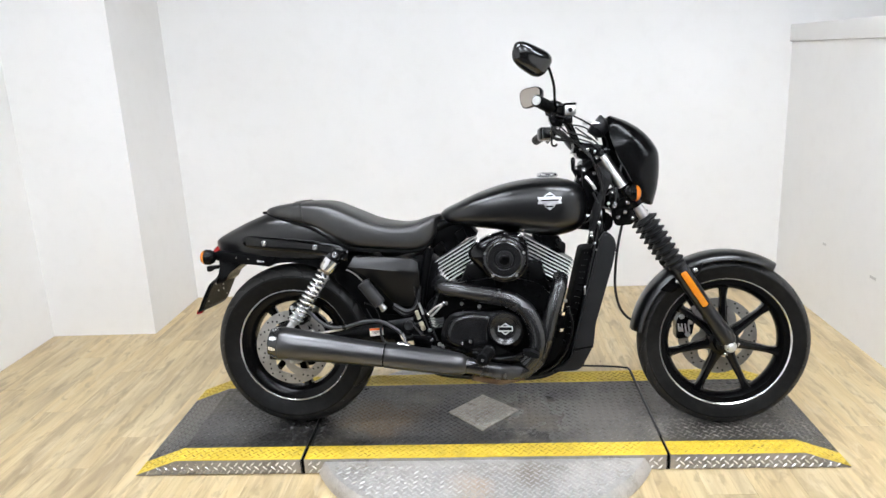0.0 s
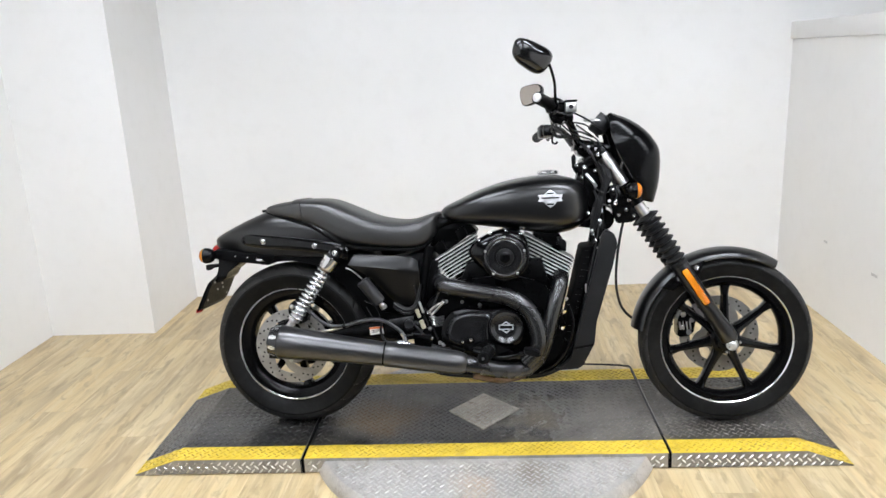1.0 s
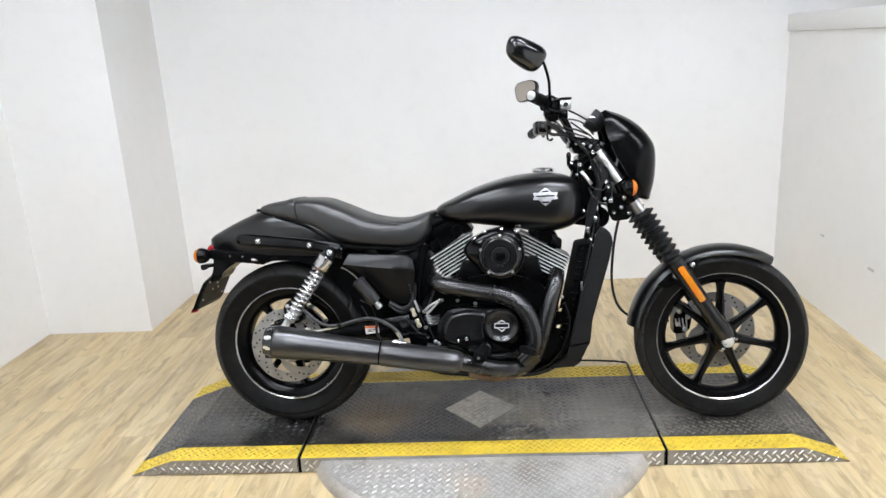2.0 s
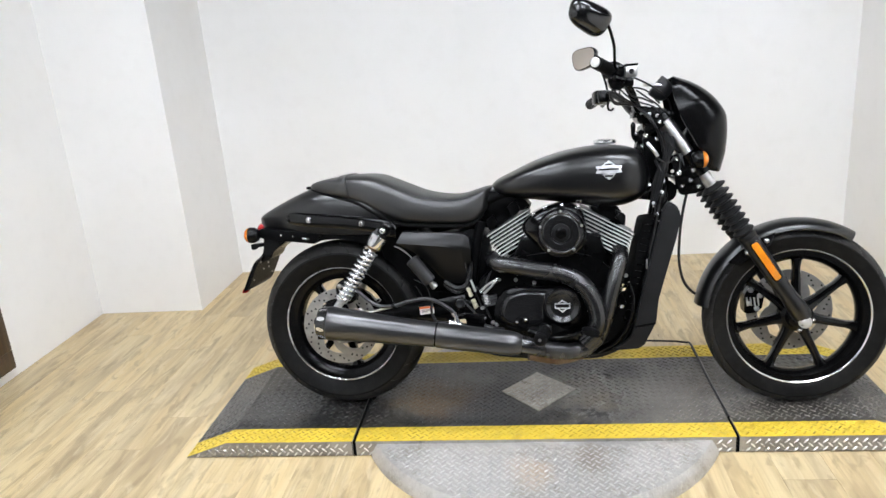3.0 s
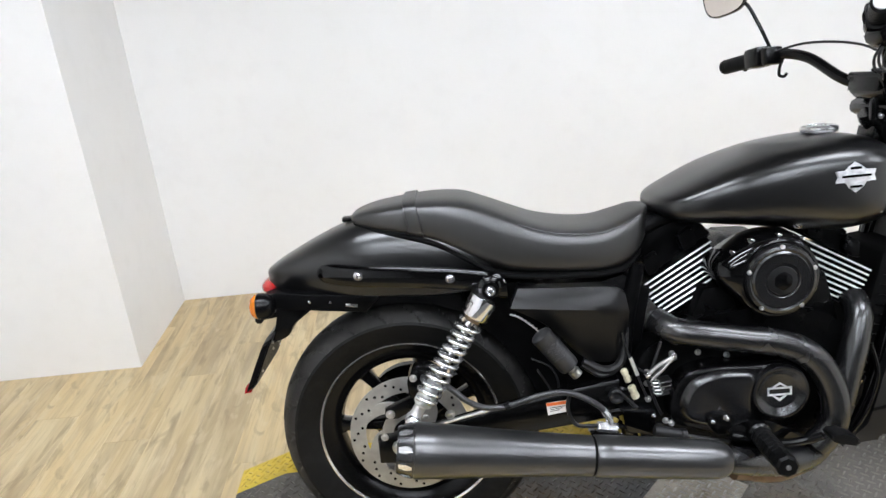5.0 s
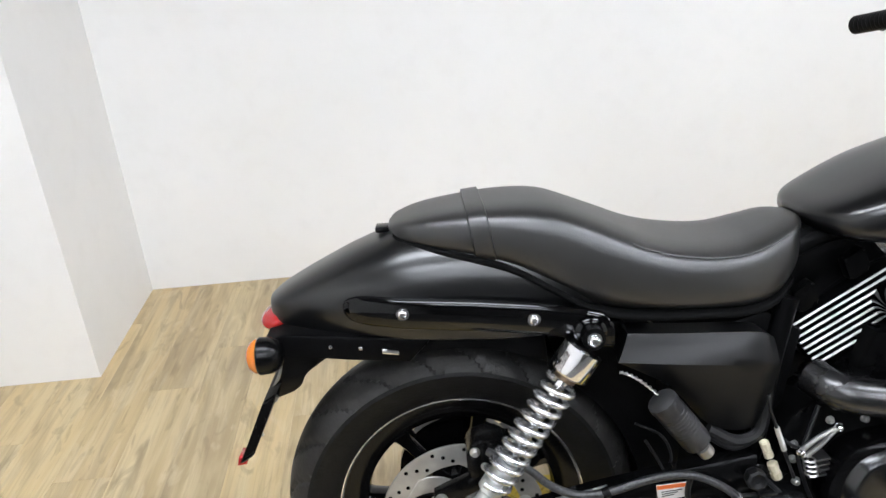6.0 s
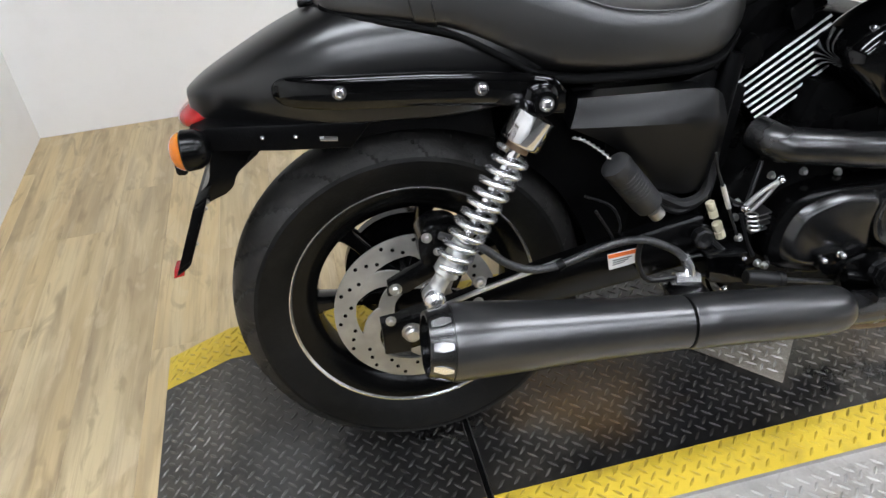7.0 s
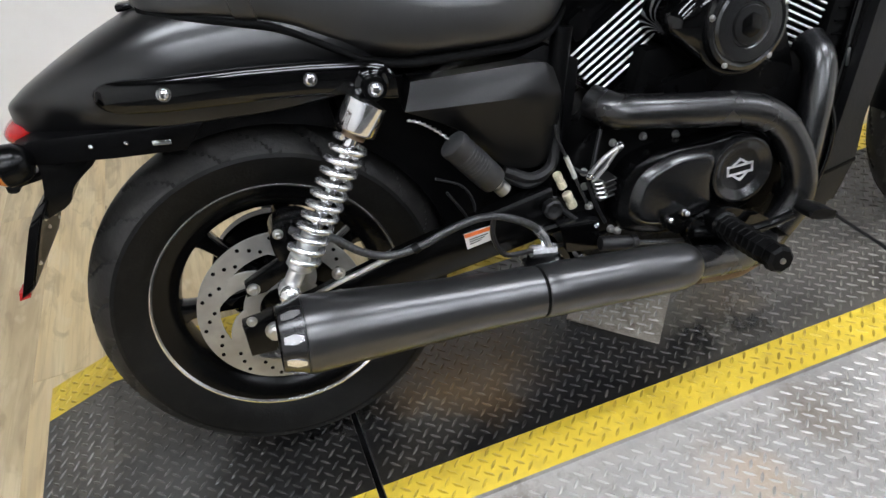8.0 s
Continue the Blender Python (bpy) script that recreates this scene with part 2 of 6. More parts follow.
M_VINYL = surf("black_seat_vinyl", (0.0035, 0.0033, 0.0032), (0.0065, 0.0061, 0.0058), scale=8, rough=0.40, rvar=0.04, bump=0.10, bscale=520, fine=(0.016, 0.015, 0.014), fscale=50, fmix=0.25, spec=1.0)
M_CHROME = surf("chrome", (0.78, 0.78, 0.79), (0.70, 0.70, 0.71), scale=30, rough=0.12, metal=1.0, rvar=0.05)
M_ALU = surf("machined_aluminium", (0.70, 0.70, 0.69), (0.82, 0.82, 0.81), scale=40, rough=0.30, metal=0.85, rvar=0.08)
M_DISC = surf("ground_disc_steel", (0.27, 0.262, 0.245), (0.39, 0.377, 0.352), scale=20, rough=0.40, metal=0.55, rvar=0.08, bump=0.15, bscale=300, fine=(0.24, 0.22, 0.20), fscale=60, fmix=0.3)
M_EXHAUST = surf("dark_ceramic_coated_steel", (0.068, 0.068, 0.070), (0.102, 0.101, 0.102), scale=5, rough=0.29, metal=0.85, rvar=0.02, stretch=(1, 3, 3), bump=0.03, bscale=300, fine=(0.11, 0.107, 0.104), fscale=14, fmix=0.3)
M_PIPE = surf("satin_black_pipe", (0.0035, 0.0035, 0.0038), (0.0065, 0.0065, 0.0070), scale=10, rough=0.27, rvar=0.03, bump=0.06, bscale=300, fine=(0.02, 0.018, 0.016), fscale=40, fmix=0.2, spec=0.75)
M_RUST = surf("heat_stained_steel", (0.10, 0.055, 0.03), (0.22, 0.16, 0.11), scale=18, rough=0.5, metal=0.6, rvar=0.15)
M_AMBER = lens("amber_lens", (0.85, 0.24, 0.010))
M_REFLECTOR = lens("amber_reflector", (0.90, 0.30, 0.015), 0.2)
M_RED = lens("red_lens", (0.55, 0.012, 0.014))
M_LIP = surf("machined_rim_lip", (0.66, 0.66, 0.66), (0.78, 0.78, 0.77), scale=30, rough=0.22, metal=0.95, rvar=0.05)
M_LABEL = surf("white_label", (0.75, 0.74, 0.72), (0.7, 0.69, 0.67), rough=0.4)
M_ORANGE_INK = surf("orange_ink", (0.75, 0.16, 0.03), (0.7, 0.15, 0.03), rough=0.4)
M_CREAM = surf("cream_plastic", (0.55, 0.50, 0.36), (0.5, 0.45, 0.32), rough=0.4)
M_BADGE = surf("silver_emblem", (0.40, 0.40, 0.41), (0.72, 0.72, 0.73), scale=70, rough=0.36, metal=0.45, bump=0.6, bscale=120)
M_GLASSY = surf("mirror_glass", (0.50, 0.455, 0.41), (0.53, 0.48, 0.43), scale=2, rough=0.03, metal=1.0, rvar=0.01)
M_DIAL = surf("dark_dial", (0.02, 0.02, 0.022), (0.03, 0.03, 0.032), rough=0.1, coat=1.0)
M_HOSE = surf("black_hose", (0.0060, 0.0060, 0.0064), (0.0120, 0.0120, 0.0125), scale=30, rough=0.34, rvar=0.08, bump=0.3, bscale=500, spec=0.36)
M_BRAID = surf("braided_hose", (0.020, 0.020, 0.021), (0.060, 0.060, 0.061), scale=260, rough=0.34, metal=0.3, rvar=0.08, bump=0.5, bscale=420, spec=0.6)
M_CANISTER = surf("grey_rubber_sleeve", (0.014, 0.014, 0.015), (0.022, 0.022, 0.023), scale=20, rough=0.5, rvar=0.06, bump=0.25, bscale=400)
M_SHROUD = surf("grey_grained_plastic", (0.006, 0.006, 0.0063), (0.010, 0.010, 0.0105), scale=12, rough=0.42, rvar=0.05, bump=0.25, bscale=380, spec=0.24)
M_SHELL = surf("polished_black_shell", (0.0015, 0.0015, 0.0016), (0.0022, 0.0022, 0.0024), scale=6, rough=0.17, rvar=0.03, spec=0.75)
M_SIDE = surf("satin_charcoal_plastic", (0.0014, 0.0014, 0.0016), (0.0026, 0.0026, 0.0028), scale=9, rough=0.34, rvar=0.04, bump=0.1, bscale=420, spec=0.30)
M_FIN = surf("machined_fin_edge", (0.72, 0.72, 0.71), (0.84, 0.84, 0.83), scale=60, rough=0.32, metal=0.35, rvar=0.05)
M_SPRING = surf("bright_spring_chrome", (0.80, 0.80, 0.81), (0.88, 0.88, 0.89), scale=30, rough=0.24, metal=0.9, rvar=0.05)
M_GALV = surf("zinc_plated", (0.42, 0.42, 0.41), (0.55, 0.54, 0.52), scale=50, rough=0.35, metal=1.0, rvar=0.1)
M_DIFFUSER = glow("lamp_diffuser", (0.915, 0.965, 1.055), LAMP)
M_METAL_WHITE = surf("white_enamel", (0.7, 0.7, 0.69), (0.74, 0.74, 0.73), rough=0.4)


# ---- mesh helpers ----
def finish(me, material, smooth):
    me.materials.append(material)
    if smooth:
        me.polygons.foreach_set("use_smooth", [True] * len(me.polygons))
        me.set_sharp_from_angle(angle=radians(smooth))


def part(name, bm, material, parent, label="", smooth=38, kind=""):
    me = bpy.data.meshes.new(name)
    bmesh.ops.recalc_face_normals(bm, faces=bm.faces)
    bm.to_mesh(me)
    bm.free()
    finish(me, material, smooth)
    ob = new(name, me)
    ob.parent = parent
    return tagged(ob, label, kind=kind)


def thing(name, label, category, group="", matrix=None, kind=""):
    ob = new(name)
    ob.empty_display_size = 0.1
    if matrix is not None:
        ob.matrix_world = matrix
    return tagged(ob, label, category, group, kind)


def solid(name, bm, material, label, category, smooth=38, kind="", group=""):
    ob = part(name, bm, material, None, label, smooth, kind)
    return tagged(ob, category=category, group=group)


def box(bm, x0, x1, y0, y1, z0, z1, bevel=0.0, seg=2):
    made = bmesh.ops.create_cube(bm, size=1.0, matrix=Matrix.LocRotScale(((x0 + x1) / 2, (y0 + y1) / 2, (z0 + z1) / 2), None, (x1 - x0, y1 - y0, z1 - z0)))
    if bevel:
        edges = list({e for v in made["verts"] for e in v.link_edges})
        bmesh.ops.bevel(bm, geom=edges, offset=bevel, segments=seg, affect="EDGES", profile=0.5)
    return bm


def boxed(*a, **k):
    return box(bmesh.new(), *a, **k)


def P(u, w, v):
    """A place on the motorcycle: forward, to its right, up."""
    return Vector((u, -w, v))


def bridge(bm, rings, closed=True, caps=True):
    vs = [[bm.verts.new(p) for p in r] for r in rings]
    n = len(rings[0])
    for a, b in zip(vs, vs[1:]):
        for i in range(n if closed else n - 1):
            j = (i + 1) % n
            bm.faces.new((a[i], a[j], b[j], b[i]))
    if caps and closed:
        bm.faces.new(vs[0][::-1])
        bm.faces.new(vs[-1])
    return bm


def smooth_path(pts, per=6):
    """Catmull-Rom through the points."""
    pts = [Vector(p) for p in pts]
    if len(pts) < 3:
        return pts
    q = [pts[0] * 2 - pts[1]] + pts + [pts[-1] * 2 - pts[-2]]
    out = []
    for i in range(1, len(q) - 2):
        a, b, c, d = q[i - 1:i + 3]
        for k in range(per):
            t = k / per
            out.append(0.5 * ((2 * b) + (c - a) * t + (2 * a - 5 * b + 4 * c - d) * t * t + (3 * b - a - 3 * c + d) * t ** 3))
    return out + [pts[-1]]


def tube(pts, radius, seg=12, per=6, bm=None, flat=1.0):
    """A round bar along a smoothed line; radius: one number, or one for each point given."""
    bm = bm or bmesh.new()
    path = smooth_path(pts, per)
    n = len(path)
    rad = [float(radius)] * n if not isinstance(radius, (list, tuple)) else [float(q) for q in np.interp(np.linspace(0, len(radius) - 1, n), range(len(radius)), radius)]
    up = Vector((0, 0, 1))
    if abs((path[-1] - path[0]).normalized().z) > 0.9:
        up = Vector((0, 1, 0))
    rings = []
    for i, p in enumerate(path):
        d = (path[min(i + 1, n - 1)] - path[max(i - 1, 0)]).normalized()
        s = d.cross(up)
        s = s.normalized() if s.length > 1e-6 else Vector((1, 0, 0))
        t = s.cross(d).normalized()
        up = t
        rings.append([p + rad[i] * (math.cos(a) * s + flat * math.sin(a) * t) for a in np.linspace(0, 2 * math.pi, seg, endpoint=False)])
    return bridge(bm, rings)


def lathe(profile, start, end, seg=24, bm=None, caps=True):
    """A turned piece: profile rows (metres along the axis from start towards end, radius)."""
    bm = bm or bmesh.new()
    a, b = Vector(start), Vector(end)
    d = (b - a).normalized()
    s = d.orthogonal().normalized()
    t = d.cross(s)
    rings = [[a + d * float(l) + float(r) * (math.cos(x) * s + math.sin(x) * t) for x in np.linspace(0, 2 * math.pi, seg, endpoint=False)] for l, r in profile]
    return bridge(bm, rings, caps=caps)


def ring_lathe(profile, centre, axis, seg=96, wave=None):
    """A closed ring (tyre, rim): a closed profile of (along the axis, radius) turned round the axis; wave moves a point by angle and place."""
    bm = bmesh.new()
    c, d = Vector(centre), Vector(axis).normalized()
    s = Vector((1, 0, 0))
    t = d.cross(s).normalized()
    vs = []
    for k in range(seg):
        x = 2 * math.pi * k / seg
        row = []
        for l, r in profile:
            rr = r + (wave(x, l, r) if wave else 0)
            row.append(bm.verts.new(c + d * float(l) + float(rr) * (math.cos(x) * s + math.sin(x) * t)))
        vs.append(row)
    n = len(profile)
    for k in range(seg):
        a, b = vs[k], vs[(k + 1) % seg]
        for i in range(n):
            j = (i + 1) % n
            bm.faces.new((a[i], a[j], b[j], b[i]))
    return bm


def slab(outline, w0, w1, bevel=0.004, seg=2, bm=None, round_to=None):
    """A plate cut to an outline of (forward, up), from w0 to w1 to the right, with rounded edges."""
    bm = bm or bmesh.new()
    if round_to:
        outline = rounded(outline, round_to)
    lo = [bm.verts.new(P(u, w0, v)) for u, v in outline]
    hi = [bm.verts.new(P(u, w1, v)) for u, v in outline]
    n = len(outline)
    f0, f1 = bm.faces.new(lo), bm.faces.new(hi[::-1])
    for i in range(n):
        bm.faces.new((lo[i], hi[i], hi[(i + 1) % n], lo[(i + 1) % n]))
    if bevel:
        edges = list({e for f in (f0, f1) for e in f.edges})
        bmesh.ops.bevel(bm, geom=edges, offset=bevel, segments=seg, affect="EDGES", profile=0.5)
    return bm


def rounded(outline, r, seg=4):
    """Corners of an outline rounded with about the radius r."""
    out, n = [], len(outline)
    for i in range(n):
        a, b, c = Vector(outline[i - 1]), Vector(outline[i]), Vector(outline[(i + 1) % n])
        p = b + (a - b).normalized() * min(r, (a - b).length * 0.45)
        q = b + (c - b).normalized() * min(r, (c - b).length * 0.45)
        for k in range(seg + 1):
            t = k / seg
            out.append(tuple((1 - t) ** 2 * p + 2 * t * (1 - t) * b + t * t * q))
    return out


def bolt(parent, u, w, v, r=0.009, material=None, out=0.008, name="bolt"):
    """A domed hexagon bolt that faces to the right."""
    r *= 0.80
    bm = lathe([(0, r * 1.3), (0.0015, r * 1.3), (0.0017, r), (out - 0.0025, r), (out - 0.0008, r * 0.84), (out, r * 0.6), (out - 0.0015, r * 0.5), (out - 0.002, 0.0003)], P(u, w, v), P(u, w + 1, v), seg=12)
    return part(name, bm, material or M_CHROME, parent)


def disc_holes(radius_rows, c, w, r, side=1):
    bm = bmesh.new()
    for R, count, off in radius_rows:
        for k in range(count):
            a = 2 * math.pi * (k + off) / count
            lathe([(0, r), (0.0012, r)], P(c[0] + R * math.cos(a), w, c[1] + R * math.sin(a)), P(c[0] + R * math.cos(a), w + side, c[1] + R * math.sin(a)), seg=8, bm=bm)
    return bm


# ---- the room ----
XL, XP, XR, YP, YB, CEIL = -1.864, -1.296, 2.185, 4.080, 4.683, 2.75
Y0, XFAR = -3.2, 5.2
YFL = 1.75                      # the oak floor begins here; an unseen dark floor, added, before it


def wall(name, x0, x1, y0, y1, z0=0.0, z1=CEIL, material=None, label="smooth white painted wall"):
    return solid(name, boxed(x0, x1, y0, y1, z0, z1), material or M_WALL, label, "wall", 0, "structure")


wall("wall_north", XP, XFAR, YB, YB + 0.12, label="smooth white painted back wall")
wall("wall_north_west", XL - 0.12, XP, YP, YB + 0.12, label="white painted wall jog projecting into the bay")
wall("wall_west", XL - 0.12, XL, Y0, YP, label="white painted side wall with a mesh panel")
# Added out of view: dark walls and ceiling that hold reflections down.
wall("wall_south", XL - 0.12, XFAR, Y0 - 0.12, Y0, material=M_WALL_UNSEEN, label="plain dark wall, unseen, added to keep reflections dark")
wall("wall_far_east", XFAR, XFAR + 0.12, Y0 - 0.12, YB + 0.12, material=M_WALL_UNSEEN, label="plain dark wall beyond the low partition, unseen, added to keep reflections dark")
solid("ceiling", boxed(XL - 0.12, XFAR + 0.12, Y0 - 0.12, YB + 0.12, CEIL, CEIL + 0.1), M_CEIL, "unseen ceiling with panel lights, coloured dark to keep reflections dark", "ceiling", 0, "structure")
low = wall("wall_east", XR, XR + 0.13, 0.6, YB - 0.001, 0, 1.365, label="low white partition wall, scuffed")
cap = boxed(XR - 0.016, XR + 0.146, 0.58, YB - 0.002, 1.367, 1.455, bevel=0.004)
solid("trim", cap, M_WALL, "white painted board capping the low partition", "trim", 38, "structure")

floor = solid("floor", boxed(XL - 0.12, XFAR + 0.12, YFL, YB + 0.12, -0.12, -0.006), M_SUBFLOOR, "oak-look vinyl plank floor with grey and honey streaks", "floor", 0, "structure")
# Unseen dark floor, added to cut brown reflections and bounced light on the bike.
solid("floor_unseen", boxed(XL - 0.12, XFAR + 0.12, Y0 - 0.12, YFL - 0.003, -0.12, -0.001), M_FLOOR_UNSEEN, "dark grey floor out of view, added to cut brown reflections and bounce", "floor", 0, "structure")

# ceiling lights
def ceiling_light(x, y):
    lamp = thing("ceiling_light", "white surface-mounted panel light with a frosted diffuser", "ceiling light", "ceiling lights", pose(x, y, CEIL))
    part("frame", boxed(-0.66, 0.66, -0.19, 0.19, -0.035, -0.001, bevel=0.006), M_METAL_WHITE, lamp)
    part("diffuser", boxed(-0.62, 0.62, -0.15, 0.15, -0.06, -0.036, bevel=0.008), M_DIFFUSER, lamp, "glowing frosted diffuser")
    return lamp


for lx, ly in ((-0.45, -0.6), (1.55, -0.6), (-0.45, 0.9), (1.55, 0.9), (-0.45, 2.4), (1.55, 2.4), (3.6, 1.6)):
    ceiling_light(lx, ly)

# framed mesh panel on the west wall
panel = thing("mesh_panel", "dark-stained wooden frame with diamond wire mesh on white wall", "mesh panel", matrix=pose(XL, 0, 0))
PY0, PY1, PZ0, PZ1, FW = 2.32, 3.333, 0.055, 1.25, 0.085
part("bottom_rail", boxed(0.001, 0.035, PY0, PY1, PZ0, PZ0 + FW, bevel=0.004), M_WOOD_DARK, panel)
part("top_rail", boxed(0.001, 0.035, PY0, PY1, PZ1 - FW, PZ1, bevel=0.004), M_WOOD_DARK, panel)
for y0 in (PY0, PY1 - FW):
    part("stile", boxed(0.001, 0.035, y0, y0 + FW, PZ0 + FW + 0.001, PZ1 - FW - 0.001, bevel=0.004), M_WOOD_DARK, panel)
bm = bmesh.new()
iy0, iy1, iz0, iz1 = PY0 + FW, PY1 - FW, PZ0 + FW, PZ1 - FW
for s in (1, -1):
    c = -3.0
    while c < 6.0:
        ys = [y for y in (iy0, iy1, c + s * iz0 / 1.6, c + s * iz1 / 1.6)]
        lo = max(iy0, min(ys[2], ys[3]))
        hi = min(iy1, max(ys[2], ys[3]))
        if hi - lo > 0.01:
            tube([(0.016 + 0.001 * s, lo, s * 1.6 * (lo - c)), (0.016 + 0.001 * s, hi, s * 1.6 * (hi - c))], 0.0022, seg=5, bm=bm)
        c += 0.032
part("mesh", bm, M_WIRE, panel, "dark diamond wire mesh", kind="stuff")

# scuff marks on the partition
for sy, sz, sl in ((4.09, 0.375, 0.035), (3.61, 0.345, 0.05)):
    solid("scuff", boxed(XR - 0.0018, XR - 0.0003, sy, sy + sl, sz, sz + 0.012, bevel=0.0005), surf("grey_scuff", (0.45, 0.44, 0.43), (0.62, 0.61, 0.6), rough=0.7), "faint grey scuff on the white partition", "scuff")


# ---- tread-plate platform with a turntable ----
H = 0.057
PN, PF = 2.694, 3.364          # near and far edges
XE0, XE1 = -0.753, 1.681       # ends on the floor
XT0, XT1 = -0.604, 1.530       # where the ramps start
S0, S1 = -0.156, 1.086         # joints
YN, YF = 2.780, 3.262          # inner edges of the yellow stripes
DC, DR = Vector((0.464, 2.955)), 0.622
platform = thing("motorcycle_platform", "low steel tread-plate platform with worn dark deck and yellow edges", "platform")


def top_at(x):
    """Height of the deck at x."""
    if x < XT0:
        return 0.004 + (H - 0.004) * (x - XE0) / (XT0 - XE0)
    if x > XT1:
        return 0.004 + (H - 0.004) * (XE1 - x) / (XE1 - XT1)
    return H


def deck(x0, x1, y0, y1, lift, bottom=None):
    """A strip of deck that follows the ramps: real plate, down to bottom below."""
    bm = bmesh.new()
    xs = [x0] + [x for x in (XT0, XT1) if x0 < x < x1] + [x1]
    rings = []
    for x in xs:
        z = top_at(x) + lift
        zb = min(0.0045, z - 0.003) if bottom is None else z - bottom
        rings.append([(x, y0, zb), (x, y1, zb), (x, y1, z), (x, y0, z)])
    return bridge(bm, rings)


def lug_mesh(places, length=0.0242, width=0.0064, high=0.0023):
    """Raised lens-shaped lugs: rows of (x, y, z, angle, slope)."""
    verts, faces = [], []
    shape = [(-0.5, 0, 0), (-0.2, 0.42, 0), (0.2, 0.5, 0), (0.5, 0, 0), (0.2, -0.42, 0), (-0.2, -0.5, 0)]
    for x, y, z, a, slope, up in places:
        c, s = math.cos(a), math.sin(a)
        n = len(verts)
        for px, py, _ in shape:
            dx, dy = px * length * c - py * width * s, px * length * s + py * width * c
            if up:
                verts.append((x + dx, y + dy, z + slope * dx - 0.0003))
            else:
                verts.append((x + dx, y + 0.0003, z + dy))
        for px in (-0.3, 0.3):
            dx, dy = px * length * c, px * length * s
            if up:
                verts.append((x + dx, y + dy, z + slope * dx + high))
            else:
                verts.append((x + dx, y - high, z + dy))
        faces += [(n, n + 1, n + 6), (n + 1, n + 2, n + 7, n + 6), (n + 2, n + 3, n + 7), (n + 3, n + 4, n + 7), (n + 4, n + 5, n + 6, n + 7), (n + 5, n, n + 6)]
    me = bpy.data.meshes.new("lugs")
    me.from_pydata(verts, [], faces)
    return me


def lugs(name, places, material, parent):
    me = lug_mesh(places)
    finish(me, material, 25)
    ob = new(name, me)
    ob.parent = parent
    return tagged(ob, kind="stuff")


PITCH = 0.0145
rng = random.Random(4)


def grid(x0, x1, y0, y1, height, keep=lambda x, y: True, up=True):
    out = []
    for i in range(math.ceil(x0 / PITCH), int(x1 / PITCH) + 1):
        for j in range(math.ceil(y0 / PITCH / 2) - 1, int(y1 / PITCH / 2) + 2):
            x, y = i * PITCH, (2 * j + i % 2) * PITCH
            if x0 + 0.008 < x < x1 - 0.008 and y0 + 0.008 < y < y1 - 0.008 and keep(x, y):
                slope = (H - 0.004) / (XT0 - XE0) if x < XT0 else -(H - 0.004) / (XE1 - XT1) if x > XT1 else 0.0
                a = (1 if i % 2 else -1) * math.pi / 4
                out.append((x, y, height(x), a, slope, up))
    return out


def in_lozenge(x, y, grow=0.0):
    return abs(x - 0.468) / (0.134 + grow) + abs(y - 3.013) / (0.146 + grow) < 1


for name, x0, x1, label in (("rear_ramp_section", XE0, S0 - 0.006, "worn dark ramp section with dusty tread"), ("centre_section", S0 + 0.006, S1 - 0.005, "worn dark centre deck with rust-brown stains"),
                            ("front_ramp_section", S1 + 0.005, XE1, "worn dark ramp section")):
    sec = part(name, deck(x0, x1, PN, PF, 0.0), M_SKIRT, platform, label, smooth=0)
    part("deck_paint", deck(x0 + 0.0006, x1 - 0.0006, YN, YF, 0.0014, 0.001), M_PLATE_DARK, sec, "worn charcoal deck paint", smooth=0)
    part("near_stripe", deck(x0 + 0.0006, x1 - 0.0006, PN + 0.0006, YN - 0.0004, 0.0016, 0.0012), M_YELLOW, sec, "yellow safety stripe", smooth=0)
    part("far_stripe", deck(x0 + 0.0006, x1 - 0.0006, YF + 0.0004, PF - 0.0006, 0.0016, 0.0012), M_YELLOW, sec, "yellow safety stripe", smooth=0)
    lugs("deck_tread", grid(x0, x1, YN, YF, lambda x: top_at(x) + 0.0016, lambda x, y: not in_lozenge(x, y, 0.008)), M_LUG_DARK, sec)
    lugs("near_stripe_tread", grid(x0, x1, PN - 0.004, YN + 0.004, lambda x: top_at(x) + 0.0018), M_LUG_YELLOW, sec)
    lugs("far_stripe_tread", grid(x0, x1, YF - 0.004, PF + 0.004, lambda x: top_at(x) + 0.0018), M_LUG_YELLOW, sec)
    skirt = [(x, PN - 0.0003, z, a, s, False) for x, z, _, a, s, _ in
             [(i * PITCH, (2 * j + i % 2) * PITCH - 0.003, 0, (1 if i % 2 else -1) * math.pi / 4, 0, 0) for i in range(-60, 120) for j in range(0, 3)]
             if x0 + 0.012 < x < x1 - 0.012 and 0.006 < z < top_at(x) - 0.006 and not (abs(x - DC.x) < 0.555)]
    lugs("skirt_tread", skirt, M_LUG_SKIRT, sec)
for x in (S0, S1):
    part("joint", boxed(x - 0.0055, x + 0.0045, PN + 0.003, PF - 0.003, 0.001, H - 0.004), M_GAP, platform, "black joint", smooth=0)
    bm = boxed(x - 0.0075, x - 0.0058, PN - 0.0016, PN - 0.0004, 0.004, H + 0.001)
    part("joint_edge", bm, M_GAP, platform, smooth=0)

bm = bmesh.new()
loz = [(0.333, 3.013), (0.465, 2.866), (0.604, 3.019), (0.466, 3.157)]
vs = [[bm.verts.new((x, y, z)) for x, y in loz] for z in (H + 0.0016, H + 0.0055)]
bm.faces.new(vs[1])
bm.faces.new(vs[0][::-1])
for i in range(4):
    bm.faces.new((vs[0][i], vs[0][(i + 1) % 4], vs[1][(i + 1) % 4], vs[1][i]))
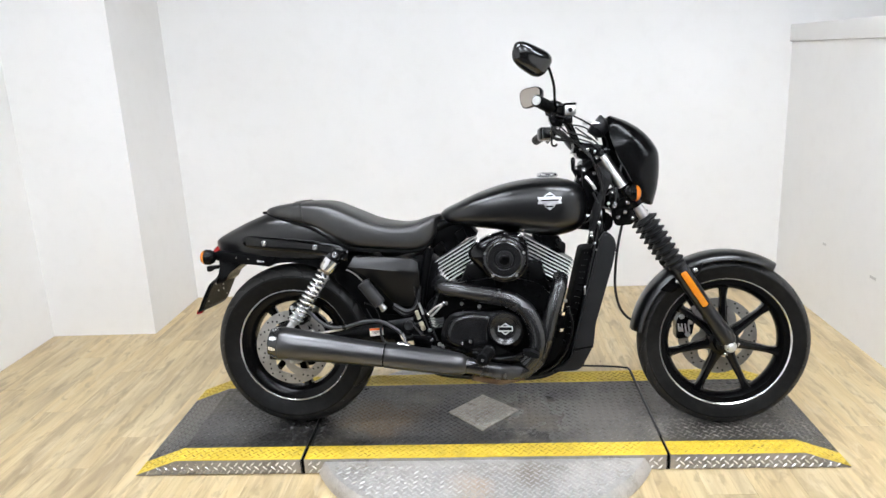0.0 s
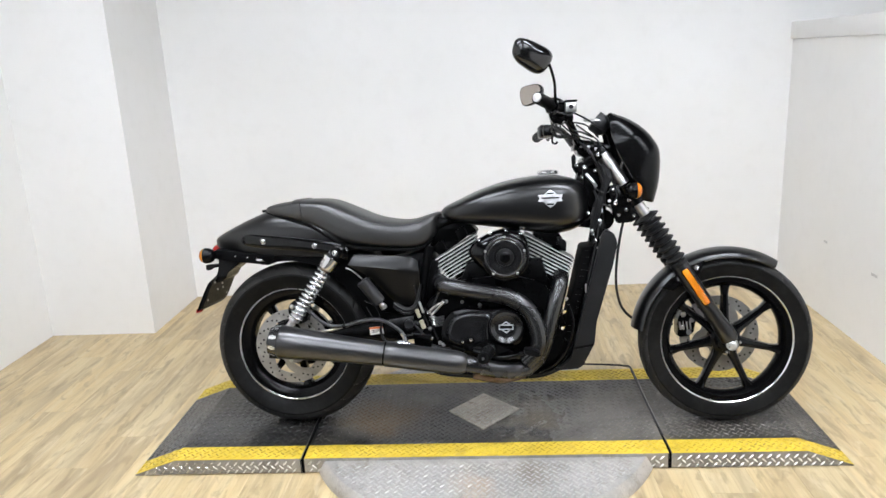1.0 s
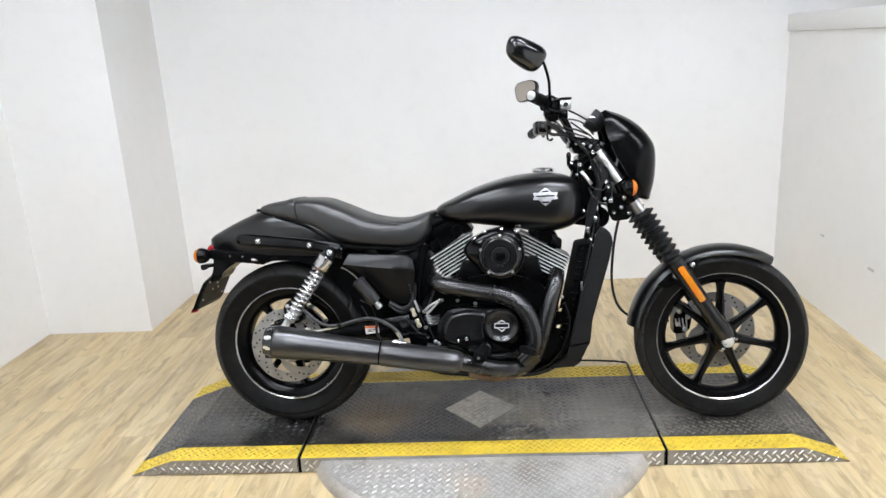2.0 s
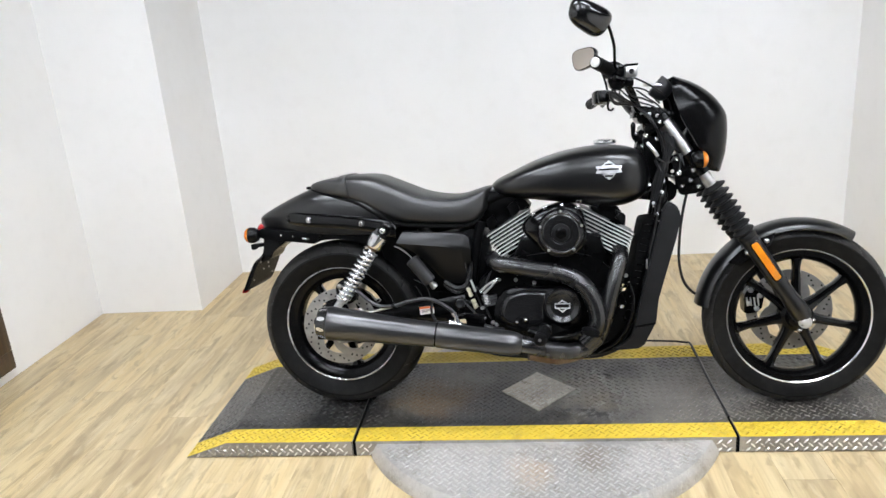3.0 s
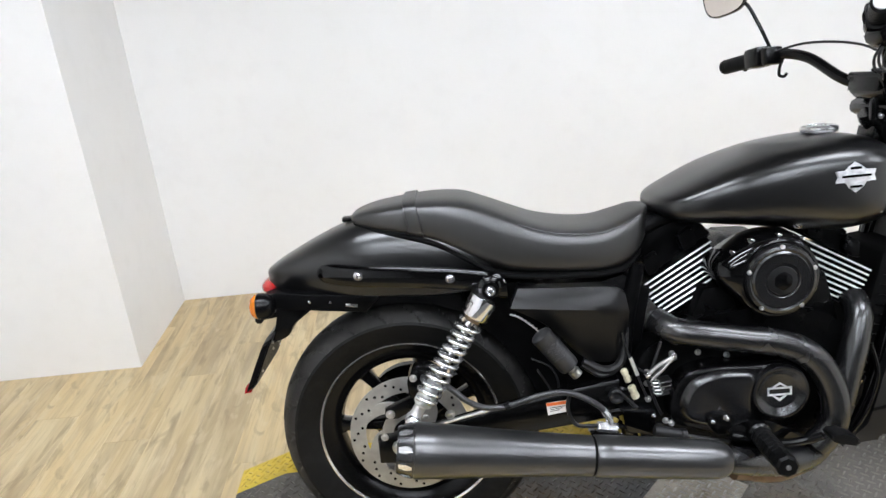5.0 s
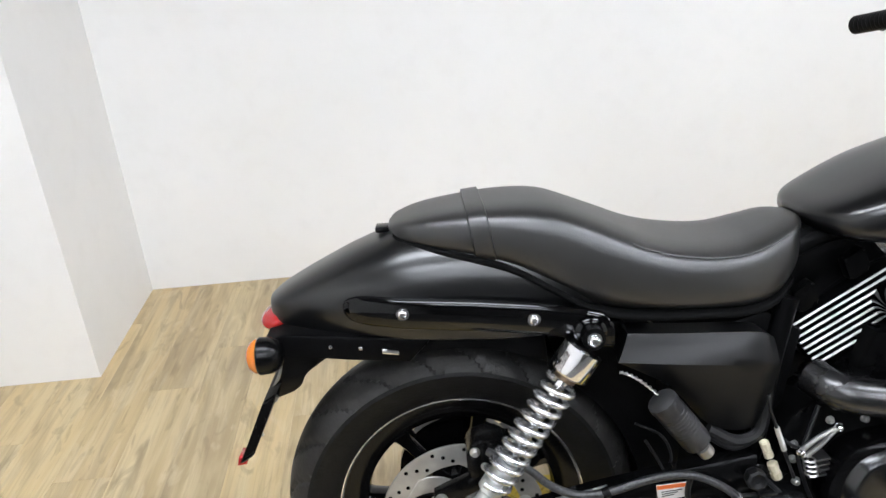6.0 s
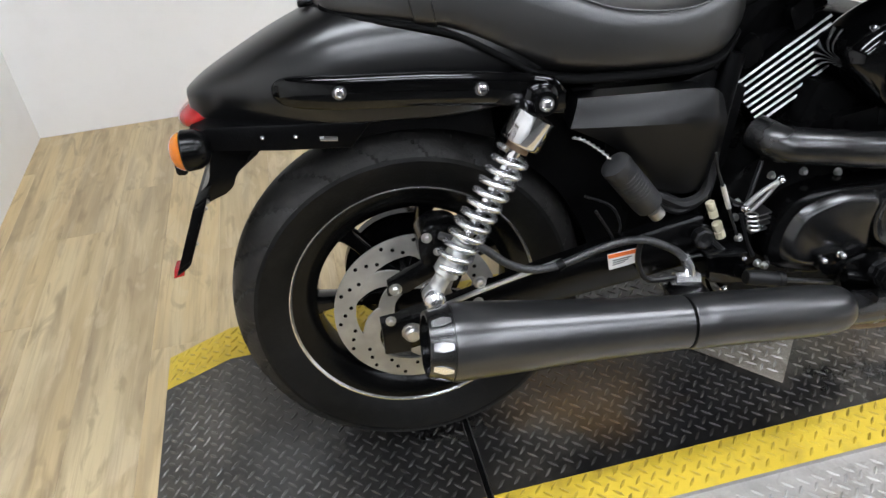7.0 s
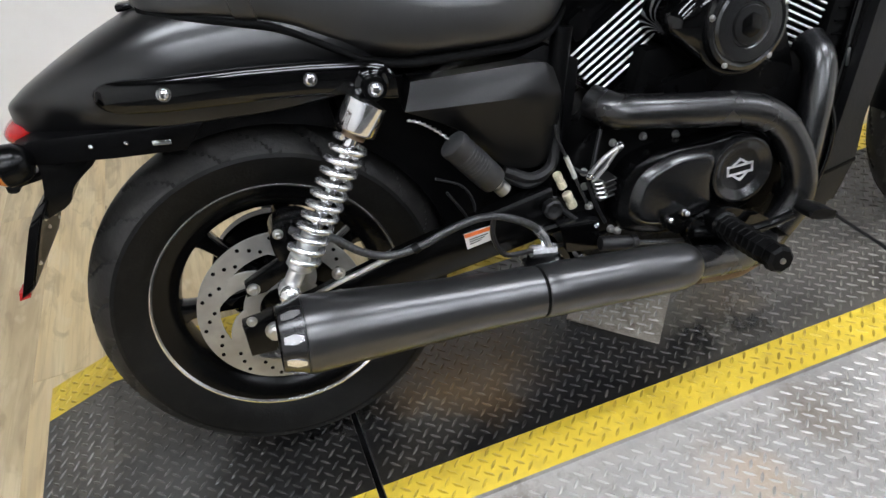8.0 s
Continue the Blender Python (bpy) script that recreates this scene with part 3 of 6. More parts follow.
bmesh.ops.bevel(bm, geom=list(bm.edges), offset=0.0012, segments=2, affect="EDGES")
loz_ob = part("lozenge_plate", bm, M_LOZENGE, platform, "bare grey diamond-shaped plate, scuffed")
lugs("lozenge_tread", [(x, y, H + 0.0057, a, 0, True) for x, y, _, a, _, _ in grid(0.3, 0.65, 2.8, 3.2, lambda x: 0, lambda x, y: in_lozenge(x, y, -0.016))], M_LUG_STEEL, loz_ob)

disc = part("turntable_disc", lathe([(0.0005, DR), (0.010, DR - 0.001), (0.0445, DR - 0.019), (0.0465, DR - 0.022)], (DC.x, DC.y, 0), (DC.x, DC.y, 1), seg=160), M_PLATE_STEEL, platform, "round bare-steel turntable plate", smooth=30)
lugs("disc_tread", grid(DC.x - DR, DC.x + DR, DC.y - DR, PN - 0.006, lambda x: 0.0467, lambda x, y: math.hypot(x - DC.x, y - DC.y) < DR - 0.034), M_LUG_STEEL, disc)
lugs("disc_tread", grid(DC.x - DR, DC.x + DR, PF + 0.006, DC.y + DR, lambda x: 0.0467, lambda x, y: math.hypot(x - DC.x, y - DC.y) < DR - 0.034), M_LUG_STEEL, disc)
for a in (-150, -131, -112, -93, -74, -55, -36):
    q = DC + (DR - 0.05) * Vector((math.cos(radians(a)), math.sin(radians(a))))
    part("screw", lathe([(0, 0.006), (0.002, 0.0055), (0.0028, 0.003)], (q.x, q.y, 0.0464), (q.x, q.y, 1), seg=10), M_GALV, disc)

cable = tube([(S1, 2.81, H + 0.004), (S1 - 0.004, 3.09, H + 0.0045), (S1, 3.35, H + 0.005), (S1 - 0.02, 3.395, 0.058), (S1 - 0.09, 3.425, 0.052), (S1 - 0.22, 3.44, 0.052), (S1 - 0.40, 3.47, 0.052)], 0.0042, seg=8)
solid("cable", cable, M_HOSE, "thin black cable lying in the platform joint", "cable")


# ---- motorcycle ----
LEAN_DEG, YAW_DEG = 8.5, -2.35
bike = thing("motorcycle", "satin-black cruiser motorcycle leaning slightly on the tread-plate platform", "motorcycle",
             matrix=Matrix.Translation((-0.2312, 2.9815, 0.0580)) @ pose(0, 0, 0, 0, 0, YAW_DEG) @ pose(0, 0, 0, -LEAN_DEG, 0, 0))
RA, FA = (0.009, 0.3010), (1.558, 0.3000)      # axles: forward, up


def wheel(name, c, R, width, rim_r, line_r, spokes, start, rim_w, disc_r, disc_w, label, deep=0.040):
    rim = ring_lathe([(-rim_w, rim_r + 0.006), (-rim_w + 0.006, rim_r + 0.008), (-rim_w + 0.012, rim_r - 0.012), (0, rim_r - 0.02), (rim_w - 0.012, rim_r - 0.012), (rim_w - 0.006, rim_r + 0.008),
                      (rim_w, rim_r + 0.006), (rim_w - 0.002, rim_r - 0.014), (rim_w * 0.55, rim_r - deep + 0.004), (0, rim_r - deep), (-rim_w * 0.55, rim_r - deep + 0.004), (-rim_w + 0.002, rim_r - 0.014)],
                     P(c[0], 0, c[1]), (0, -1, 0), seg=96)
    w = part(name, rim, M_BLACK, bike, label)
    # hub
    lat = lathe([(0, 0.030), (0.004, 0.036), (0.030, 0.040), (0.036, 0.052), (0.085, 0.052), (0.091, 0.040), (0.118, 0.036), (0.122, 0.030)], P(c[0], -0.061, c[1]), P(c[0], 1, c[1]), seg=28)
    part("hub", lat, M_BLACK, w)
    for k in range(spokes):
        a = radians(start + 360 / spokes * k)
        d, s = Vector((math.cos(a), math.sin(a))), Vector((-math.sin(a), math.cos(a)))
        rows = [(0.040, 0.021, 0.026), (0.075, 0.015, 0.023), (rim_r - deep - 0.030, 0.0115, 0.019), (rim_r - deep - 0.005, 0.015, 0.021), (rim_r - deep + 0.010, 0.024, 0.023)]
        rings = []
        for r, hw, hd in rows:
            ring = []
            for q in np.linspace(0, 2 * math.pi, 12, endpoint=False):
                cx, cy = math.cos(q), math.sin(q)
                cx, cy = math.copysign(abs(cx) ** 0.55, cx), math.copysign(abs(cy) ** 0.55, cy)
                p = Vector(c) + d * r + s * (hw * cx)
                ring.append(P(p.x, hd * cy, p.y))
            rings.append(ring)
        part("spoke", bridge(bmesh.new(), rings), M_GLOSS, w)
    # tyre: rounded crown, slanting grooves
    hw, prof = width / 2, []
    for k in range(25):
        q = -1.25 + 2.5 * k / 24
        prof.append((hw * math.sin(q) / math.sin(1.25) * (1.0 if abs(q) < 1.2 else 0.995), R - (R * 0.20 if width > 0.12 else R * 0.14) * (1 - math.cos(q)) / (1 - math.cos(1.25)) * 0.72))
    prof += [(hw * 0.97, rim_r + 0.052), (hw * 0.86, rim_r + 0.026), (rim_w + 0.003, rim_r + 0.010), (rim_w - 0.004, rim_r + 0.002), (-rim_w + 0.004, rim_r + 0.002), (-rim_w - 0.003, rim_r + 0.010), (-hw * 0.86, rim_r + 0.026), (-hw * 0.97, rim_r + 0.052)]

    def grooves(x, l, r):
        if r < R * 0.86 or abs(l) < hw * 0.12 or abs(l) > hw * 0.955:
            return 0.0
        n = 22
        f = (x * n / (2 * math.pi) + abs(l) / hw * 1.3 + (0.5 if l > 0 else 0)) % 1.0
        return -0.0060 if abs(f - 0.5) < 0.075 else 0.0

    tyre = part("tyre", ring_lathe(prof, P(c[0], 0, c[1]), (0, -1, 0), seg=352, wave=grooves), M_TYRE, w, "dusty black tyre with slanting grooves", smooth=30)
    tyre.data.materials.append(M_TREAD)
    for f in tyre.data.polygons:
        k = f.index % len(prof)
        if k < 24 and abs(prof[k][0] + prof[k + 1][0]) < 1.93 * hw:
            f.material_index = 1
    for sgn in (1, -1):
        o = sgn * (rim_w + 0.0035)
        part("pinstripe", ring_lathe([(o - sgn * 0.0026, line_r - 0.0036), (o + sgn * 0.0004, line_r - 0.0006), (o + sgn * 0.0004, line_r + 0.0012), (o - sgn * 0.005, line_r + 0.0012)], P(c[0], 0, c[1]), (0, -1, 0), seg=120), M_LIP, w, "bright machined lip round the rim edge")
    # brake disc: drilled ring, and a carrier of five swept arms round a hub plate
    s = 1 if disc_w > 0 else -1
    bd = part("brake_disc", ring_lathe([(disc_w - 0.0022, disc_r * 0.74), (disc_w + 0.0022, disc_r * 0.74), (disc_w + 0.0022, disc_r), (disc_w - 0.0022, disc_r)], P(c[0], 0, c[1]), (0, -1, 0), seg=80), M_DISC, w, "drilled steel brake disc")
    part("drilling", disc_holes([(disc_r * 0.80, 15, 0.0), (disc_r * 0.87, 15, 0.30), (disc_r * 0.94, 15, 0.60)], c, disc_w + 0.0018 * 1, 0.0034, 1), M_GAP, bd, "dark drilled holes", kind="stuff")
    part("carrier", ring_lathe([(disc_w - 0.0016, disc_r * 0.28), (disc_w + 0.0024, disc_r * 0.28), (disc_w + 0.0024, disc_r * 0.47), (disc_w - 0.0016, disc_r * 0.47)], P(c[0], 0, c[1]), (0, -1, 0), seg=60), M_DISC, bd, "bright steel carrier plate")
    for k in range(5):
        a = radians(40 + 72 * k)
        edge = lambda r, t: (c[0] + r * math.cos(a + t), c[1] + r * math.sin(a + t))
        arm_out = [edge(disc_r * (0.44 + 0.33 * f), 0.75 * f ** 1.3 - 0.30 - 0.10 * f) for f in np.linspace(0, 1, 7)] + [edge(disc_r * (0.44 + 0.33 * f), 0.75 * f ** 1.3 + 0.22 - 0.02 * f) for f in np.linspace(1, 0, 7)]
        part("disc_arm", slab(arm_out, disc_w - 0.0012, disc_w + 0.0030, 0.0006, 1), M_DISC, bd, "bright swept carrier arm")
        q = edge(disc_r * 0.40, 0.1)
        part("disc_bolt", lathe([(0, 0.007), (0.004, 0.007), (0.006, 0.004)], P(q[0], disc_w + 0.0026 * s, q[1]), P(q[0], disc_w + s, q[1]), seg=10), M_GALV, bd)
    return w


rear = wheel("rear_wheel", RA, 0.3015, 0.138, 0.2000, 0.2080, 7, 76, 0.046, 0.137, 0.070, "gloss black cast rear wheel with seven spokes")
front = wheel("front_wheel", FA, 0.2985, 0.100, 0.2175, 0.2255, 7, 90, 0.036, 0.140, -0.066, "gloss black cast front wheel with seven slim spokes", 0.030)


def loft(rows, shape, seg=28):
    """A body from cross-sections along u: rows are (u, low, high, half width); shape gives (across, up) in -1..1 and 0..1 for an angle."""
    rings = []
    for u, lo, hi, hw in rows:
        rings.append([P(u, hw * shape(a)[0], lo + (hi - lo) * shape(a)[1]) for a in np.linspace(0, 2 * math.pi, seg, endpoint=False)])
    return bridge(bmesh.new(), rings)


def dense(rows, n):
    """Rows along u made denser by a smooth curve through them."""
    path = [smooth_path([(r[0], r[k], 0) for r in rows], n) for k in range(1, len(rows[0]))]
    return [(path[0][i].x, *(p[i].y for p in path)) for i in range(len(path[0]))]


def power(p_side, p_top, low_pull=1.0, mid=0.5):
    """A super-ellipse, pulled in at the bottom, widest at mid."""
    def f(a):
        c, s = math.cos(a), math.sin(a)
        x = math.copysign(abs(c) ** p_side, c)
        if s >= 0:
            return x, mid + (1 - mid) * abs(s) ** p_top
        return x * (1 - (1 - low_pull) * abs(s) ** 1.5), mid - mid * abs(s) ** p_top
    return f


# fuel tank
tank = part("fuel_tank", loft(dense([(0.568, 0.772, 0.780, 0.030), (0.586, 0.752, 0.795, 0.084), (0.625, 0.736, 0.813, 0.118), (0.714, 0.722, 0.852, 0.145), (0.815, 0.708, 0.881, 0.153), (0.914, 0.692, 0.894, 0.151),
                                     (0.985, 0.690, 0.892, 0.146), (1.035, 0.702, 0.880, 0.130), (1.066, 0.722, 0.858, 0.100), (1.083, 0.748, 0.828, 0.055), (1.088, 0.770, 0.800, 0.020)], 5), power(0.66, 0.52, 0.70, 0.44), 40),
            M_SATIN, bike, "satin-black teardrop fuel tank", smooth=60)
fill = part("filler_cap", lathe([(0, 0.036), (0.004, 0.038), (0.010, 0.038), (0.014, 0.034), (0.0155, 0.026), (0.013, 0.024), (0.013, 0.001)], P(0.949, 0.0, 0.8960), P(0.949, 0.0, 1.9), seg=32), M_SPRING, tank, "chrome flush filler cap")
# emblem: a plain shield with a bar across, pressed to the tank's side
def skin_plate(outline, lift, material, name, parent, label=""):
    """A thin plate that follows the tank's side."""
    bm = bmesh.new()
    cu, cv = sum(p[0] for p in outline) / len(outline), sum(p[1] for p in outline) / len(outline)

    def at(u, v, l):
        lo, hi, hw = (float(np.interp(u, (0.815, 0.914, 0.985, 1.035), q)) for q in ((0.708, 0.692, 0.690, 0.702), (0.879, 0.894, 0.892, 0.880), (0.153, 0.151, 0.146, 0.130)))
        s = min(1.0, max(0.0, ((v - lo) / (hi - lo) - 0.44) / 0.56))
        w = hw * max(0.0, 1 - s ** 3.846) ** 0.33
        return P(u, w + l, v)
    steps = [0.0, 0.34, 0.67, 1.0]
    rings = [[at(cu + (u - cu) * k, cv + (v - cv) * k, lift) for u, v in outline] for k in steps[1:]]
    centre = bm.verts.new(at(cu, cv, lift))
    vs = [[bm.verts.new(p) for p in r] for r in rings] + [[bm.verts.new(at(u, v, -0.002)) for u, v in outline]]
    n = len(outline)
    for i in range(n):
        bm.faces.new((centre, vs[0][i], vs[0][(i + 1) % n]))
        for a, b in zip(vs, vs[1:]):
            bm.faces.new((a[i], a[(i + 1) % n], b[(i + 1) % n], b[i]))
    return part(name, bm, material, parent, label)


BC = (0.950, 0.818)
shield = [(BC[0] + x, BC[1] + y) for x, y in ((-0.021, 0.014), (-0.012, 0.021), (0, 0.029), (0.012, 0.021), (0.021, 0.014), (0.021, -0.012), (0.014, -0.022), (0, -0.032), (-0.014, -0.022), (-0.021, -0.012))]
badge = skin_plate(shield, 0.0030, M_BADGE, "emblem", tank, "plain silver shield-and-bar emblem")
skin_plate([(BC[0] + x, BC[1] + y) for x, y in ((-0.041, 0.012), (0, 0.014), (0.041, 0.012), (0.037, 0.0), (0.041, -0.010), (0, -0.012), (-0.041, -0.010), (-0.037, 0.0))], 0.0045, M_BADGE, "emblem_bar", badge)
for x0, x1, y in ((-0.030, 0.030, 0.0015), (-0.011, 0.011, 0.017), (-0.012, 0.012, -0.0195)):
    skin_plate([(BC[0] + x0, BC[1] + y + 0.0022), (BC[0] + (x0 + x1) / 2, BC[1] + y + 0.0026), (BC[0] + x1, BC[1] + y + 0.0022), (BC[0] + x1, BC[1] + y - 0.0022), (BC[0] + (x0 + x1) / 2, BC[1] + y - 0.0026), (BC[0] + x0, BC[1] + y - 0.0022)], 0.0054, M_GAP, "emblem_inlay", badge)

# seat
seat_rows = dense([(-0.076, 0.795, 0.803, 0.024, 0), (-0.062, 0.784, 0.812, 0.055, 0), (-0.020, 0.772, 0.823, 0.080, 0), (0.050, 0.756, 0.831, 0.098, 0), (0.110, 0.737, 0.834, 0.110, 0), (0.170, 0.702, 0.829, 0.119, 0),
                   (0.220, 0.672, 0.811, 0.122, 0), (0.270, 0.660, 0.789, 0.128, 0), (0.330, 0.655, 0.764, 0.130, 0), (0.400, 0.650, 0.750, 0.124, 0), (0.460, 0.646, 0.749, 0.112, 0), (0.510, 0.655, 0.762, 0.096, 0),
                   (0.545, 0.690, 0.772, 0.074, 0), (0.566, 0.730, 0.774, 0.040, 0)], 5)
seat = part("seat", loft([r[:4] for r in seat_rows], power(0.50, 0.46, 0.93, 0.46), 40), M_VINYL, bike, "black vinyl stepped seat with a pillion strap", smooth=60)


fringe = [(r[0], r[1] - 0.005, r[1] + 0.011, r[3] + 0.0015) for r in seat_rows if -0.070 < r[0] < 0.545]
part("seat_base", loft(fringe, power(0.50, 0.46, 0.96, 0.5), 40), M_GAP, seat, "black seat base edge", smooth=60)


def over_seat(u, grow=0.002):
    r = min(seat_rows, key=lambda q: abs(q[0] - u))
    f = power(0.50, 0.46, 0.93, 0.46)
    return [P(u, (r[3] + grow) * f(a)[0], r[1] + (r[2] - r[1] + 2 * grow) * f(a)[1] - grow) for a in np.linspace(0, 2 * math.pi, 40, endpoint=False)]


strap = bmesh.new()
rings = []
for du, g in ((-0.0150, 0.0005), (-0.0135, 0.0045), (0.0135, 0.0045), (0.0150, 0.0005)):
    ring = over_seat(0.058 + du, g)
    rings.append([Vector((p.x + 0.16 * (0.823 - p.z), p.y, p.z)) for p in ring])
bridge(strap, rings, caps=False)
part("strap", strap, M_VINYL, seat, "stitched pillion strap", smooth=50)
for sgn in (1, -1):
    line = []
    for r in seat_rows[36:62]:
        f = power(0.50, 0.46, 0.93, 0.46)(radians(38))
        line.append(P(r[0], sgn * (r[3] * f[0] + 0.0006), r[1] + (r[2] - r[1]) * f[1] + 0.0006))
    part("piping", tube(line, 0.0018, seg=6, per=2), M_VINYL, seat, "raised seam")

# rear fender with struts
def bobbed(rows, crease, seg=44):
    """A fender: a domed top that breaks at a crease, and a short side below it leaning in to a flat underside."""
    rings = []
    for u, lo, hi, hw in rows:
        cr = min(crease, lo + 0.72 * (hi - lo))
        ring = []
        for a in np.linspace(0, math.pi, seg // 2):
            ring.append(P(u, hw * math.copysign(abs(math.cos(a)) ** 0.74, math.cos(a)), cr + (hi - cr) * math.sin(a) ** 0.86))
        for x, k in ((-0.985, 0.72), (-0.955, 0.36), (-0.92, 0.06), (-0.86, 0.0), (-0.3, 0.0), (0.3, 0.0), (0.86, 0.0), (0.92, 0.06), (0.955, 0.36), (0.985, 0.72)):
            ring.append(P(u, hw * x, lo + (cr - lo) * k))
        rings.append(ring)
    return bridge(bmesh.new(), rings)


fend = part("rear_fender", bobbed(dense([(-0.275, 0.670, 0.697, 0.012), (-0.270, 0.666, 0.701, 0.032), (-0.245, 0.661, 0.717, 0.058), (-0.190, 0.655, 0.745, 0.080), (-0.130, 0.648, 0.772, 0.096), (-0.060, 0.640, 0.796, 0.106),
                                         (0.010, 0.634, 0.802, 0.108), (0.080, 0.630, 0.800, 0.110), (0.150, 0.632, 0.790, 0.112), (0.205, 0.638, 0.770, 0.111), (0.245, 0.652, 0.735, 0.098)], 4), 0.694),
            M_SATIN, bike, "satin-black bobbed rear fender with a creased side", smooth=26)
arch = [(RA[0] + 0.316 * math.cos(radians(q)), RA[1] + 0.316 * math.sin(radians(q))) for q in range(62, 112, 5)]
part("inner_fender", slab(arch + [(-0.110, 0.662), (0.150, 0.662)], -0.088, 0.088, 0.004), M_PLASTIC, fend, "black plastic inner fender")
part("latch", boxed(-0.098, -0.072, -0.014, 0.014, 0.789, 0.799, bevel=0.003), M_BLACK, fend)
for sgn in (1, -1):
    bm = bmesh.new()
    rings = []
    for u, v, w, h in ((-0.1500, 0.698, 0.100, 0.0065), (-0.1465, 0.698, 0.102, 0.0115), (-0.139, 0.698, 0.106, 0.0165), (-0.128, 0.697, 0.109, 0.0200), (-0.110, 0.695, 0.112, 0.0220), (-0.064, 0.690, 0.119, 0.023), (0.05, 0.682, 0.130, 0.023), (0.132, 0.673, 0.136, 0.023), (0.200, 0.662, 0.142, 0.024), (0.232, 0.652, 0.145, 0.026), (0.246, 0.642, 0.145, 0.018)):
        rings.append([P(u, sgn * (w - 0.012), v - h), P(u, sgn * (w - 0.004), v - h), P(u, sgn * w, v - h + 0.006), P(u, sgn * w, v + h - 0.006), P(u, sgn * (w - 0.004), v + h), P(u, sgn * (w - 0.012), v + h)])
    strut = part("fender_strut", bridge(bm, rings), M_GLOSS, fend, "gloss black strut", smooth=40)
    if sgn > 0:
        bolt(strut, -0.061, 0.120, 0.692, 0.0095)
        bolt(strut, 0.130, 0.137, 0.675, 0.0095)
        bm = lathe([(0, 0.024), (0.010, 0.024), (0.014, 0.018)], P(0.210, 0.140, 0.652), P(0.210, 1, 0.652), seg=24)
        part("shock_boss", bm, M_GLOSS, strut)
        bolt(bike, 0.210, 0.173, 0.652, 0.0105, name="shock_bolt")
# tail: bracket arms, lamp, plate carrier
tail = part("tail_bracket", slab([(-0.275, 0.655), (-0.245, 0.664), (-0.020, 0.640), (-0.056, 0.604), (-0.150, 0.616), (-0.245, 0.630), (-0.272, 0.638)], -0.095, 0.098, 0.005), M_PLASTIC, bike, "black plastic tail bracket")
part("slot", slab([(-0.098, 0.629), (-0.073, 0.625), (-0.073, 0.618), (-0.098, 0.622)], 0.0975, 0.0992, 0.0005), M_CHROME, tail)
for u in (-0.130, -0.175):
    bolt(tail, u, 0.0978, 0.630 + (-0.10 - u) * 0.12, 0.0028, out=0.003)
lampred = bmesh.new()
bmesh.ops.create_uvsphere(lampred, u_segments=24, v_segments=14, radius=1.0, matrix=Matrix.LocRotScale(P(-0.262, 0.0, 0.662), Euler((0, radians(-14), 0)), (0.036, 0.046, 0.020)))
part("tail_light", lampred, M_RED, bike, "red tail light lens", smooth=60)


def indicator(u, w, v, sgn, back, name="indicator"):
    """A round turn signal on a short stalk; back: the lens faces to the rear."""
    d = -1 if back else 1
    shell = part(name, lathe([(0, 0.010), (0.006, 0.021), (0.018, 0.027), (0.034, 0.028), (0.036, 0.0265)], P(u - d * 0.022, w, v), P(u + d, w, v), seg=28), M_BLACK, bike, "gloss black turn signal")
    part("lens", lathe([(0, 0.0262), (0.004, 0.0255), (0.011, 0.021), (0.016, 0.012), (0.018, 0.001)], P(u + d * 0.0145, w, v), P(u + d, w, v), seg=28), M_AMBER, shell, "amber lens")
    part("stalk", tube([P(u - d * 0.006, w - sgn * 0.018, v), P(u - d * 0.004, w - sgn * 0.05, v - 0.002), P(u - d * 0.002, w - sgn * 0.075, v - 0.004)], [0.012, 0.009, 0.011], seg=12), M_BLACK, shell)


indicator(-0.262, 0.130, 0.647, 1, True)
indicator(-0.262, -0.130, 0.647, -1, True)
carrier = part("plate_carrier", slab(rounded([(-0.262, 0.640), (-0.176, 0.634), (-0.184, 0.604), (-0.228, 0.574), (-0.240, 0.548), (-0.286, 0.532), (-0.292, 0.548), (-0.270, 0.566), (-0.262, 0.600)], 0.010), -0.078, 0.046, 0.004), M_BLACK, bike, "black licence plate carrier, empty")
part("lug", slab(rounded([(-0.312, 0.603), (-0.262, 0.606), (-0.262, 0.594), (-0.296, 0.590), (-0.298, 0.582), (-0.312, 0.584)], 0.003), 0.018, 0.046, 0.002), M_BLACK, carrier)
bm = bmesh.new()
ring = lambda u, v, w: [P(u - 0.011, -w - 0.042, v - 0.006), P(u - 0.011, w - 0.042, v - 0.006), P(u + 0.013, w - 0.042, v + 0.008), P(u + 0.013, -w - 0.042, v + 0.008)]
bridge(bm, [ring(-0.280, 0.556, 0.090), ring(-0.287, 0.545, 0.112), ring(-0.306, 0.505, 0.118), ring(-0.334, 0.446, 0.116), ring(-0.340, 0.434, 0.108)])
bmesh.ops.bevel(bm, geom=list(bm.edges), offset=0.003, segments=2, affect="EDGES")
part("plate_panel", bm, M_PLASTIC, carrier)
part("reflector", slab([(-0.356, 0.426), (-0.340, 0.428), (-0.336, 0.440), (-0.352, 0.440)], 0.030, 0.064, 0.0015), M_RED, carrier, "small red reflector")
for w, t in ((0.050, 0.15), (-0.125, 0.15), (0.050, 0.80), (-0.125, 0.80), (-0.01, 0.5), (-0.06, 0.5), (-0.035, 0.3)):
    u, v = -0.287 - 0.050 * t + 0.014, 0.545 - 0.100 * t + 0.008
    part("screw", lathe([(0, 0.0045), (0.003, 0.004)], P(u, w, v), P(u + 0.88, w, v + 0.47), seg=8), M_GALV, carrier)

